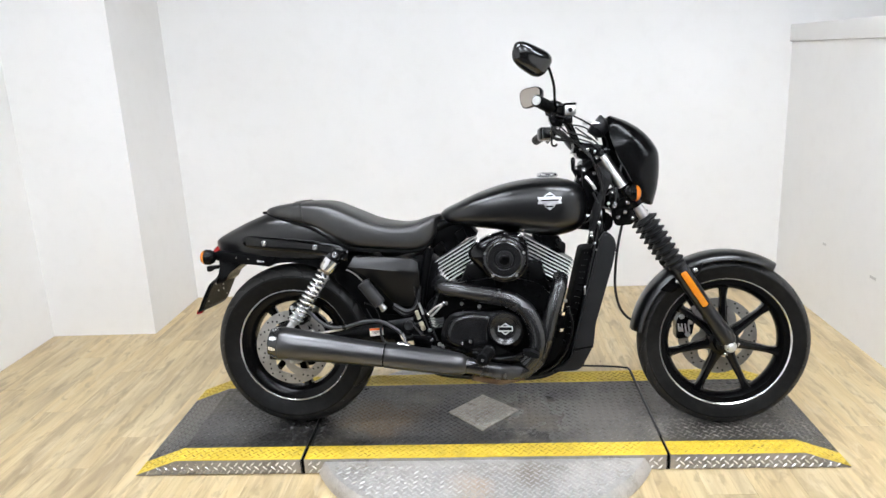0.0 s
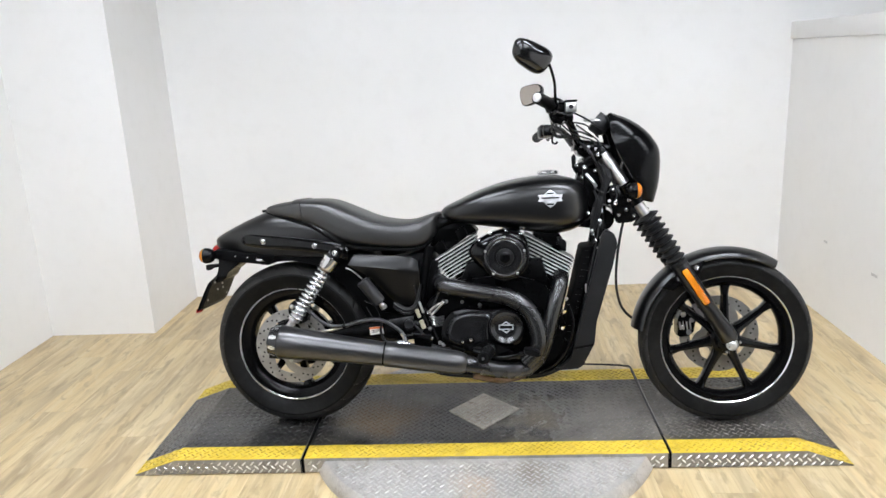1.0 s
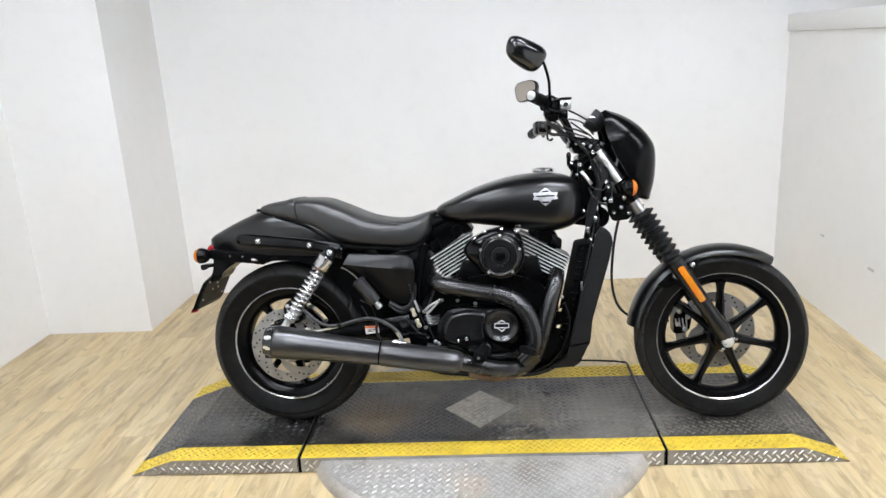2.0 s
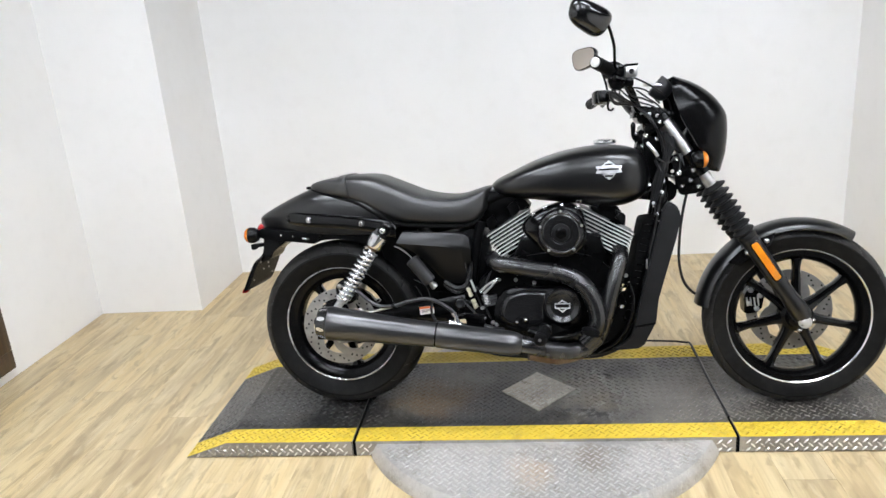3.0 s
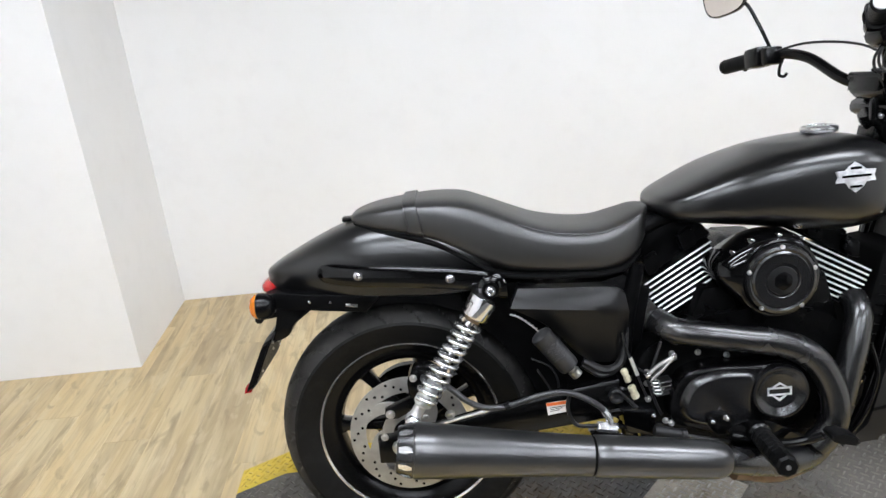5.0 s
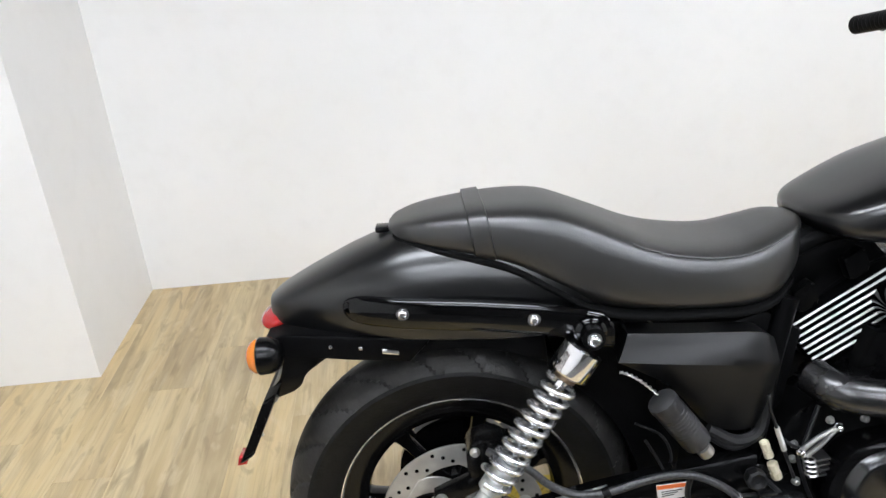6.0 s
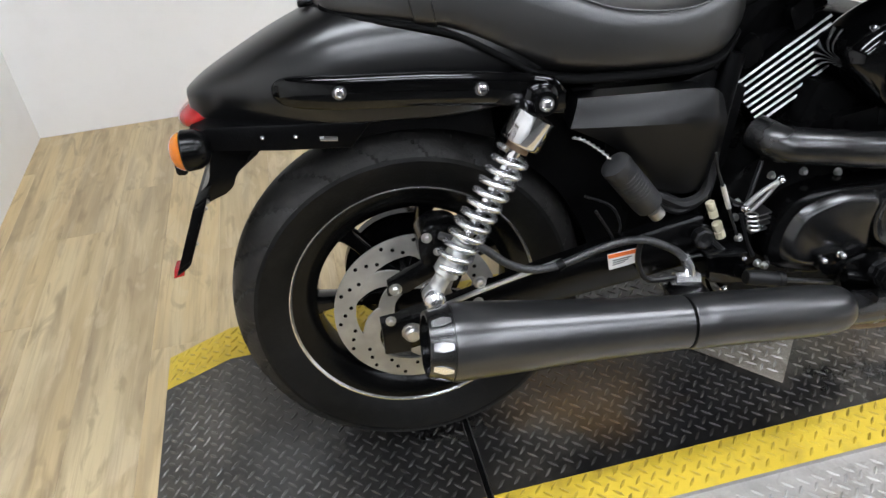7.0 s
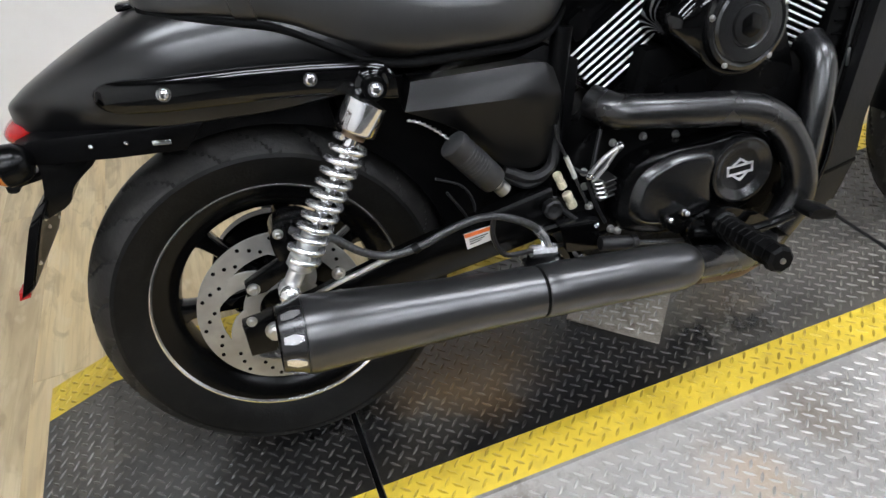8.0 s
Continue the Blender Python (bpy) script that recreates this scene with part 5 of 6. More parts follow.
for k in range(4):
    part("rib", slab([(0.545, 0.414 - 0.009 * k), (0.577, 0.419 - 0.009 * k), (0.577, 0.4155 - 0.009 * k), (0.545, 0.4105 - 0.009 * k)], 0.12, 0.158, 0.001), M_EXHAUST, case, smooth=0)
part("oil_filter", lathe([(0, 0.036), (0.06, 0.036), (0.066, 0.030)], P(0.98, 0.0, 0.31), P(1.06, 0.0, 0.30), seg=24), M_BLACK, case)

part("throttle_body", slab(rounded([(0.715, 0.560), (0.870, 0.560), (0.870, 0.650), (0.840, 0.672), (0.745, 0.676), (0.715, 0.650)], 0.014), -0.130, 0.020, 0.010), M_ENGINE, bike, "black throttle body between the cylinders")

# exhaust
ex1 = part("rear_header_pipe", tube([P(0.560, 0.110, 0.538), P(0.585, 0.150, 0.527), P(0.640, 0.166, 0.519), P(0.713, 0.172, 0.506), P(0.800, 0.176, 0.489), P(0.858, 0.184, 0.456), P(0.891, 0.192, 0.402), P(0.902, 0.198, 0.345), P(0.890, 0.200, 0.302), P(0.858, 0.200, 0.266)], 0.0285, seg=20), M_PIPE, bike, "matt black exhaust header pipe", smooth=60)
part("pipe_clamp", lathe([(-0.008, 0.032), (0.008, 0.032)], P(0.900, 0.184, 0.318), P(0.895, 0.185, 0.300), seg=20), M_BLACK, ex1)
part("front_header_pipe", tube([P(0.985, 0.090, 0.548), P(0.978, 0.130, 0.520), P(0.962, 0.150, 0.470), P(0.944, 0.160, 0.410), P(0.926, 0.168, 0.345), P(0.898, 0.176, 0.280), P(0.845, 0.196, 0.243), P(0.770, 0.226, 0.250), P(0.690, 0.248, 0.272), P(0.640, 0.253, 0.283)], 0.0275, seg=20), M_PIPE, bike, "matt black exhaust header pipe", smooth=60)
part("collector", tube([P(0.85, 0.196, 0.232), P(0.77, 0.212, 0.226), P(0.68, 0.225, 0.242)], [0.020, 0.026, 0.022], seg=14), M_RUST, bike, "heat-stained exhaust collector")
MA, MB = P(-0.002, 0.271, 0.370), P(0.658, 0.254, 0.281)
ml = (MB - MA).length
muf = part("muffler", lathe([(0.034, 0.0545), (0.040, 0.0560), (0.10, 0.0530), (0.19, 0.0475), (0.29, 0.0430), (0.378, 0.0405), (0.388, 0.0405)], MA, MB, seg=40), M_EXHAUST, bike, "dark ceramic-coated tapered muffler", smooth=50)
part("muffler_neck", lathe([(0.394, 0.0400), (0.396, 0.0415), (0.43, 0.0415), (0.53, 0.0408), (0.615, 0.0398), (0.640, 0.0382), (0.655, 0.0350), (0.664, 0.0300), (0.668, 0.0270)], MA, MB, seg=36), M_EXHAUST, muf, "dark muffler front section")
part("clamp_groove", lathe([(0.387, 0.0385), (0.395, 0.0385)], MA, MB, seg=32), M_GAP, muf)
part("end_cap", lathe([(0.000, 0.040), (0.000, 0.0455), (0.006, 0.0475), (0.033, 0.0540), (0.0335, 0.03), (0.012, 0.034), (0.012, 0.001)], MA, MB, seg=40, caps=False), M_PIPE, muf, "black slotted end cap")
part("tail_opening", lathe([(0.0105, 0.0335), (0.0115, 0.0335), (0.0118, 0.001)], MA, MB, seg=32), M_GAP, muf, "sooty black opening")
md = (MB - MA).normalized()
ms = Vector((0, -1, 0))
ms = (ms - md * ms.dot(md)).normalized()
mt = md.cross(ms)
for k in range(9):
    a = 2 * math.pi * (k + 0.3) / 9
    q = lambda l, r, da: MA + md * l + r * (math.cos(a + da) * ms + math.sin(a + da) * mt)
    bm = bmesh.new()
    bridge(bm, [[q(0.004, 0.0475, -0.10), q(0.004, 0.0475, 0.10), q(0.004, 0.044, 0.08), q(0.004, 0.044, -0.08)], [q(0.018, 0.0522, -0.14), q(0.018, 0.0522, 0.14), q(0.018, 0.047, 0.1), q(0.018, 0.047, -0.1)], [q(0.030, 0.0546, -0.06), q(0.030, 0.0546, 0.06), q(0.030, 0.05, 0.05), q(0.030, 0.05, -0.05)]])
    part("slot", bm, M_SPRING, muf, "bright slot insert")
part("hanger", slab([(0.40, 0.318), (0.46, 0.318), (0.45, 0.285), (0.41, 0.285)], 0.15, 0.235, 0.003), M_BLACK, muf)

# frame
for sgn in (1, -1):
    s = sgn
    part("frame_rail", tube([P(1.130, s * 0.050, 0.800), P(1.122, s * 0.076, 0.710), P(1.097, s * 0.080, 0.586), P(1.066, s * 0.080, 0.449), P(1.036, s * 0.080, 0.331), P(0.998, s * 0.082, 0.252), P(0.946, s * 0.085, 0.212), P(0.86, s * 0.09, 0.196), P(0.66, s * 0.09, 0.200), P(0.53, s * 0.09, 0.222), P(0.49, s * 0.09, 0.30)], 0.0165, seg=14), M_GLOSS, bike, "gloss black frame tube", smooth=60)
    part("frame_rail", tube([P(1.06, s * 0.03, 0.86), P(0.95, s * 0.045, 0.77), P(0.75, s * 0.045, 0.765), P(0.60, s * 0.045, 0.745), P(0.50, s * 0.05, 0.700), P(0.40, s * 0.07, 0.675), P(0.22, s * 0.075, 0.668)], 0.0165, seg=12), M_PLASTIC, bike, "matt black frame tube", smooth=60)
    part("frame_rail", tube([P(0.53, s * 0.085, 0.66), P(0.505, s * 0.09, 0.55), P(0.49, s * 0.092, 0.44), P(0.475, s * 0.095, 0.37)], 0.0165, seg=12), M_PLASTIC, bike, "matt black frame tube", smooth=60)
part("steering_head", lathe([(-0.09, 0.034), (-0.08, 0.037), (0.08, 0.037), (0.09, 0.034)], P(1.112, 0, 0.862), P(1.058, 0, 0.945), seg=24), M_BLACK, bike)
part("gusset", slab([(1.05, 0.90), (1.13, 0.80), (1.12, 0.70), (1.05, 0.71), (1.03, 0.80)], -0.035, 0.035, 0.006), M_BLACK, bike)
# Bright sliver added in place of a glint on the frame tube.
part("frame_glint", boxed(1.066, 1.072, -0.099, -0.096, 0.486, 0.518, bevel=0.001), M_GALV, bike, "small bright sliver standing for a glint on the frame tube")

# radiator shroud and chin
shr = part("radiator_shroud", slab(rounded([(1.138, 0.706), (1.166, 0.690), (1.174, 0.655), (1.160, 0.590), (1.102, 0.388), (1.094, 0.312), (1.050, 0.224), (0.948, 0.216), (0.985, 0.235), (1.016, 0.264), (1.036, 0.345), (1.100, 0.600), (1.122, 0.690)], 0.012), -0.120, 0.120, 0.010, 3), M_SHROUD, bike, "matt dark grey plastic radiator shroud")
part("shroud_lip", slab([(1.024, 0.300), (1.094, 0.312), (1.092, 0.304), (1.022, 0.292)], 0.1185, 0.1215, 0.001), M_PLASTIC, shr)
part("radiator_core", slab([(1.105, 0.64), (1.125, 0.64), (1.07, 0.38), (1.045, 0.38)], -0.1, 0.1, 0.003), M_GAP, shr)

part("radiator", slab(rounded([(1.060, 0.640), (1.130, 0.650), (1.070, 0.350), (1.020, 0.290), (0.990, 0.330)], 0.01), -0.095, 0.072, 0.004), M_GAP, bike, "black radiator core")
for k in range(14):
    t = k / 13
    part("radiator_fin", slab([(1.004 + 0.066 * t, 0.345 + 0.285 * t), (1.050 + 0.066 * t, 0.338 + 0.285 * t), (1.050 + 0.066 * t, 0.3355 + 0.285 * t), (1.004 + 0.066 * t, 0.3425 + 0.285 * t)], 0.070, 0.0745, 0), M_ENGINE, bike, smooth=0)
part("sump", slab(rounded([(0.86, 0.30), (0.98, 0.32), (1.03, 0.30), (1.00, 0.238), (0.93, 0.208), (0.84, 0.206)], 0.015), -0.075, 0.075, 0.008), M_ENGINE, bike, "black engine sump")

# fork
D = Vector((0.407, -0.626)).normalized()
FW_ = 0.086


def on_fork(l, off=0.0):
    """A place along the right fork's axis: l metres from its top, off to the front."""
    q = Vector((1.131, 0.968)) + D * l
    return q.x + off * -D.y, q.y + off * D.x


for sgn in (1, -1):
    w = sgn * FW_
    A, B = P(*((on_fork(0)[0], w, on_fork(0)[1]))), P(*((on_fork(0.78)[0], w, on_fork(0.78)[1])))
    leg = part("fork_leg", lathe([(0.0, 0.016), (0.004, 0.0185), (0.30, 0.0185)], A, B, seg=24), M_GALV, bike, "bright steel fork stanchion")
    part("fork_cap", lathe([(-0.020, 0.013), (-0.010, 0.020), (0.004, 0.022)], A, B, seg=20), M_BLACK, leg)
    part("fork_cover", lathe([(0.130, 0.024), (0.134, 0.028), (0.200, 0.029), (0.212, 0.028), (0.214, 0.022)], A, B, seg=24), M_BLACK, leg)
    prof = [(0.258, 0.022)]
    for k in range(8):
        z = 0.261 + 0.0243 * k
        prof += [(z, 0.0255), (z + 0.0075, 0.0405 - 0.0008 * k), (z + 0.0115, 0.0405 - 0.0008 * k), (z + 0.0190, 0.0250)]
    prof += [(0.456, 0.030), (0.468, 0.030)]
    part("gaiter", lathe(prof, A, B, seg=32), M_SHROUD, leg, "black rubber fork gaiter", smooth=30)
    part("slider", lathe([(0.466, 0.027), (0.48, 0.0285), (0.60, 0.0265), (0.70, 0.026), (0.735, 0.030), (0.775, 0.030), (0.79, 0.022)], A, B, seg=24), M_SATIN, leg, "satin black fork slider", smooth=60)
    n = Vector((-D.y, D.x))
    q0, q1 = Vector(on_fork(0.485)), Vector(on_fork(0.625))
    ref = rounded([tuple(q0 + n * 0.012), tuple(q1 + n * 0.012), tuple(q1 - n * 0.010), tuple(q0 - n * 0.010)], 0.006)
    part("reflector", slab(ref, w + sgn * 0.026, w + sgn * 0.032, 0.0015), M_REFLECTOR, leg, "long amber fork reflector")
    part("reflector_frame", slab(rounded([tuple(q0 + n * 0.015 - D * 0.004), tuple(q1 + n * 0.015 + D * 0.004), tuple(q1 - n * 0.013 + D * 0.004), tuple(q0 - n * 0.013 - D * 0.004)], 0.008), w + sgn * 0.015, w + sgn * 0.0275, 0.002), M_BLACK, leg)
    part("axle_clamp", lathe([(0, 0.026), (0.028, 0.026), (0.033, 0.020)], P(FA[0], sgn * 0.066, FA[1]), P(FA[0], sgn, FA[1]), seg=28), M_BLACK, leg)
    part("axle_nut", lathe([(0.030, 0.0200), (0.040, 0.0205), (0.0425, 0.0185), (0.0425, 0.0130), (0.047, 0.0125), (0.049, 0.009)], P(FA[0], sgn * 0.066, FA[1]), P(FA[0], sgn, FA[1]), seg=24), M_ALU, leg, "silver axle end")
    if sgn > 0:
        bolt(leg, FA[0] - 0.012, 0.088, FA[1] - 0.030, 0.0065, M_CHROME)
        bolt(leg, FA[0] + 0.030, 0.084, FA[1] + 0.002, 0.0065, M_CHROME)
        for u, v in ((1.443, 0.565), (1.385, 0.528)):
            bolt(leg, u, 0.083, v, 0.0085, M_CHROME, 0.010)
for l, t, h, name in ((0.000, 0.088, 0.016, "upper_triple_clamp"), (0.185, 0.094, 0.024, "lower_triple_clamp")):
    q = Vector(on_fork(l))
    n = Vector((-D.y, D.x))
    o = [tuple(q + D * a + n * b) for a, b in ((-h, 0.030), (h, 0.030), (h, -0.075), (-h, -0.075))]
    tc = part(name, slab(rounded(o, 0.012), -t - 0.012, t + 0.012, 0.006), M_BLACK, bike, "black triple clamp")
    bolt(tc, q.x - 0.018, t + 0.010, q.y - 0.010, 0.0085, M_CHROME)
    bolt(tc, q.x - 0.062, t + 0.010, q.y - 0.050 if l < 0.1 else q.y - 0.02, 0.0085, M_CHROME)
# front fender
bm = bmesh.new()
rings = []
for a in np.linspace(radians(57), radians(172), 30):
    taper = min(1.0, (a - radians(57)) / radians(14) * 0.55 + 0.45)
    ring = []
    for q in np.linspace(-1, 1, 13):
        w = 0.066 * taper * math.sin(q * 1.45) / math.sin(1.45)
        r = 0.326 - 0.030 * (1 - math.cos(q * 1.45)) / (1 - math.cos(1.45))
        ring.append((r, w))
    full = ring + [(r - 0.004, w * 0.95) for r, w in ring[::-1]]
    rings.append([P(FA[0] + r * math.cos(a), w, FA[1] + r * math.sin(a)) for r, w in full])
ff = part("front_fender", bridge(bm, rings), M_SATIN, bike, "satin black front fender", smooth=50)
for sgn in (1, -1):
    part("fender_bracket", slab([(FA[0] + 0.300 * math.cos(radians(a)) , FA[1] + 0.300 * math.sin(radians(a))) for a in (106, 118, 130, 140)] + [(FA[0] + 0.262 * math.cos(radians(a)), FA[1] + 0.262 * math.sin(radians(a))) for a in (136, 124, 112)], sgn * 0.058, sgn * 0.066, 0.002), M_BLACK, ff)
# front caliper on the left
part("front_caliper", slab(rounded([(FA[0] - 0.150, FA[1] + 0.060), (FA[0] - 0.118, FA[1] + 0.110), (FA[0] - 0.080, FA[1] + 0.085), (FA[0] - 0.095, FA[1] + 0.0), (FA[0] - 0.150, FA[1] - 0.010)], 0.012), -0.105, -0.045, 0.008), M_BLACK, bike, "black front brake caliper")
for u, v in ((-0.13, 0.075), (-0.10, 0.055), (-0.135, 0.03), (-0.11, 0.01)):
    bolt(bike, FA[0] + u, -0.045, FA[1] + v, 0.009, M_ALU, name="caliper_bolt")
for k in range(4):
    part("caliper_rib", slab([(FA[0] - 0.146 + 0.012 * k, FA[1] + 0.050), (FA[0] - 0.141 + 0.012 * k, FA[1] + 0.050), (FA[0] - 0.137 + 0.012 * k, FA[1] + 0.020), (FA[0] - 0.142 + 0.012 * k, FA[1] + 0.020)], -0.044, -0.040, 0.001), M_ALU, bike)
part("front_brake_hose", tube([P(1.205, 0.055, 0.735), P(1.192, 0.058, 0.68), P(1.180, 0.06, 0.60), P(1.178, 0.05, 0.50), P(1.200, 0.02, 0.42), P(1.245, -0.02, 0.37), P(1.30, -0.07, 0.35), P(1.40, -0.09, 0.33)], 0.0048, seg=8), M_HOSE, bike, "black front brake hose")

# headlamp cowl
F = smooth_path([(1.165, 1.100, 0), (1.219, 1.080, 0), (1.268, 1.050, 0), (1.308, 1.008, 0), (1.330, 0.960, 0), (1.327, 0.865, 0), (1.310, 0.792, 0)], 5)
Bk = smooth_path([(1.150, 1.094, 0), (1.150, 1.060, 0), (1.157, 1.016, 0), (1.178, 0.960, 0), (1.209, 0.905, 0), (1.236, 0.850, 0), (1.250, 0.806, 0)], 5)
bm = bmesh.new()
outer, inner = [], []
hwid = np.interp(np.linspace(0, 1, len(F)), (0, 0.15, 0.4, 0.75, 1), (0.085, 0.115, 0.138, 0.135, 0.105))
for f, b, hw in zip(F, Bk, hwid):
    for dst, k in ((outer, 0.0), (inner, 0.006)):
        row = []
        for q in np.linspace(-math.pi / 2, math.pi / 2, 25):
            s, c = math.sin(q), math.cos(q)
            s, c = math.copysign(abs(s) ** 0.75, s), abs(c) ** 0.75
            row.append(P(b.x + (f.x - b.x - k) * c, (hw - k) * s, b.y + (f.y - b.y) * c - k * 0.6))
        dst.append(row)
for rows, flip in ((outer, 1), (inner, -1)):
    vs = [[bm.verts.new(p) for p in r] for r in rows]
    for a, b in zip(vs, vs[1:]):
        for i in range(24):
            bm.faces.new((a[i], a[i + 1], b[i + 1], b[i])[::flip])
    rows.append(vs)
vo, vi = outer[-1], inner[-1]
for i in range(24):
    bm.faces.new((vo[0][i], vo[0][i + 1], vi[0][i + 1], vi[0][i]))
    bm.faces.new((vo[-1][i], vo[-1][i + 1], vi[-1][i + 1], vi[-1][i]))
for j in range(len(F) - 1):
    for i in (0, 24):
        bm.faces.new((vo[j][i], vo[j + 1][i], vi[j + 1][i], vi[j][i]))
cowl = part("headlamp_cowl", bm, M_BLACK, bike, "gloss black bikini cowl round the headlamp", smooth=50)
part("headlamp", lathe([(0, 0.05), (0.02, 0.078), (0.07, 0.082), (0.085, 0.076), (0.090, 0.03)], P(1.20, 0, 0.885), P(1.33, 0, 0.865), seg=32), M_BLACK, bike, "round black headlamp shell")
indicator(1.220, 0.146, 0.836, 1, False)
indicator(1.220, -0.146, 0.836, -1, False)

# gauge
GA, GB = P(1.141, 0, 1.056), P(1.064, 0, 1.119)
gauge = part("speedometer", lathe([(-0.02, 0.020), (-0.008, 0.033), (0.014, 0.037), (0.034, 0.037), (0.037, 0.034)], GA, GB, seg=36), M_CANISTER, bike, "grey round speedometer with a bright bezel")
part("bezel", ring_lathe([(0.033, 0.030), (0.041, 0.031), (0.041, 0.0375), (0.030, 0.0385)], GA, GB - GA, seg=40), M_ALU, gauge, "bright bezel")
part("dial", lathe([(0.0335, 0.031), (0.0345, 0.030)], GA, GB, seg=32), M_DIAL, gauge)

# handlebar
bar = part("handlebar", tube([P(0.914, 0.275, 1.137), P(0.950, 0.205, 1.125), P(0.982, 0.158, 1.110), P(1.020, 0.115, 1.065), P(1.046, 0.080, 1.010), P(1.058, 0.045, 0.992), P(1.058, -0.045, 0.988), P(1.040, -0.100, 1.005), P(1.016, -0.190, 1.050), P(0.988, -0.265, 1.064), P(0.952, -0.345, 1.057), P(0.930, -0.465, 1.043)], 0.0125, seg=16), M_BLACK, bike, "black drag handlebar with rubber grips", smooth=60)
for a, b, s in (((0.908, 0.285, 1.140), (0.960, 0.185, 1.121), 1), ((0.926, -0.478, 1.041), (0.950, -0.350, 1.056), -1)):
    A, B = P(*a), P(*b)
    gl = (B - A).length
    prof = [(0, 0.012), (0.002, 0.0195)]
    for k in range(10):
        z = 0.006 + (gl - 0.02) * k / 10
        prof += [(z, 0.0195), (z + 0.007, 0.0195), (z + 0.0075, 0.0186), (z + 0.0095, 0.0186)]
    part("grip", lathe(prof + [(gl - 0.006, 0.0215), (gl, 0.0215)], A, B, seg=24), M_RUBBER, bar, "ribbed black rubber grip", smooth=25)
    if s > 0:
        part("bar_end", lathe([(-0.005, 0.009), (-0.004, 0.0145), (0.002, 0.0145)], A, B, seg=20), M_GALV, bar, "pale bar end")
    d = (B - A).normalized()
    o = B + d * 0.022
    sw = boxed(-0.024, 0.024, -0.030, 0.030, -0.024, 0.026, bevel=0.009)
    bmesh.ops.transform(sw, verts=sw.verts, matrix=Matrix.Translation(o) @ d.to_track_quat("Y", "Z").to_matrix().to_4x4())
    swo = part("switch_housing", sw, M_BLACK, bar, "black switch housing")
    cl = boxed(-0.018, 0.030, -0.014, 0.014, -0.020, 0.024, bevel=0.007)
    bmesh.ops.transform(cl, verts=cl.verts, matrix=Matrix.Translation(o + d * 0.045 + Vector((0.012, 0, -0.004))) @ d.to_track_quat("Y", "Z").to_matrix().to_4x4())
    if s < 0:
        part("lever_perch", cl, M_BLACK, bar)
    else:
        cl.free()
    drop = 1.0 if s > 0 else 0.25
    part("lever", tube([o + d * 0.035 + Vector((0.030, 0, -0.030 * drop)), o - d * 0.03 + Vector((0.044, 0, -0.036 * drop)), A + d * 0.03 + Vector((0.040, 0, -0.040 * drop)), A + d * 0.020 + Vector((0.044, 0, -0.042 * drop))], [0.008, 0.0065, 0.006, 0.008], seg=10), M_BLACK, bar, "black lever")
A, B = P(0.960, 0.185, 1.121), P(1.000, 0.135, 1.101)
part("throttle_housing", lathe([(-0.006, 0.020), (-0.004, 0.027), (0.026, 0.029), (0.030, 0.026)], A, B, seg=24), M_BLACK, bar, "black throttle housing", smooth=40)
part("switch_block", slab(rounded([(0.945, 1.094), (0.985, 1.100), (1.000, 1.078), (0.985, 1.058), (0.955, 1.066)], 0.008), 0.160, 0.215, 0.006), M_BLACK, bar, "black switch block")
for w, v in ((0.200, 1.060), (0.185, 1.055)):
    part("throttle_cable", tube([P(0.968, w, v + 0.012), P(0.955, w, v - 0.012), P(0.972, w - 0.02, v - 0.035), P(1.010, w - 0.05, v - 0.038), P(1.050, w - 0.09, v - 0.045)], 0.0028, seg=8), M_HOSE, bike)
for u, w, v in ((0.985, 0.216, 1.088), (0.962, 0.216, 1.080)):
    part("switch_button", lathe([(0, 0.006), (0.004, 0.005)], P(u, w, v), P(u, 1, v), seg=10), M_COVER, bar)
res = part("brake_reservoir", boxed(1.001, 1.037, -0.196, -0.150, 1.098, 1.130, bevel=0.004), M_GALV, bike, "silver front brake reservoir")
part("reservoir_cap", boxed(0.999, 1.039, -0.198, -0.148, 1.1305, 1.137, bevel=0.003), M_BLACK, res)
part("reservoir_clamp", boxed(0.996, 1.026, -0.190, -0.155, 1.070, 1.0975, bevel=0.004), M_BLACK, res)
part("sight_glass", lathe([(0, 0.008), (0.003, 0.007)], P(1.019, 0.196, 1.114), P(1.019, 1, 1.114), seg=16), M_DIAL, res)
part("riser", slab([(1.035, 0.975), (1.080, 0.975), (1.085, 1.005), (1.040, 1.010)], -0.06, 0.06, 0.008), M_BLACK, bike)
part("hook", tube([P(0.985, -0.26, 1.052), P(0.980, -0.265, 1.032), P(0.982, -0.27, 1.014), P(0.994, -0.27, 1.010), P(1.000, -0.268, 1.018)], 0.004, seg=8), M_BLACK, bike)


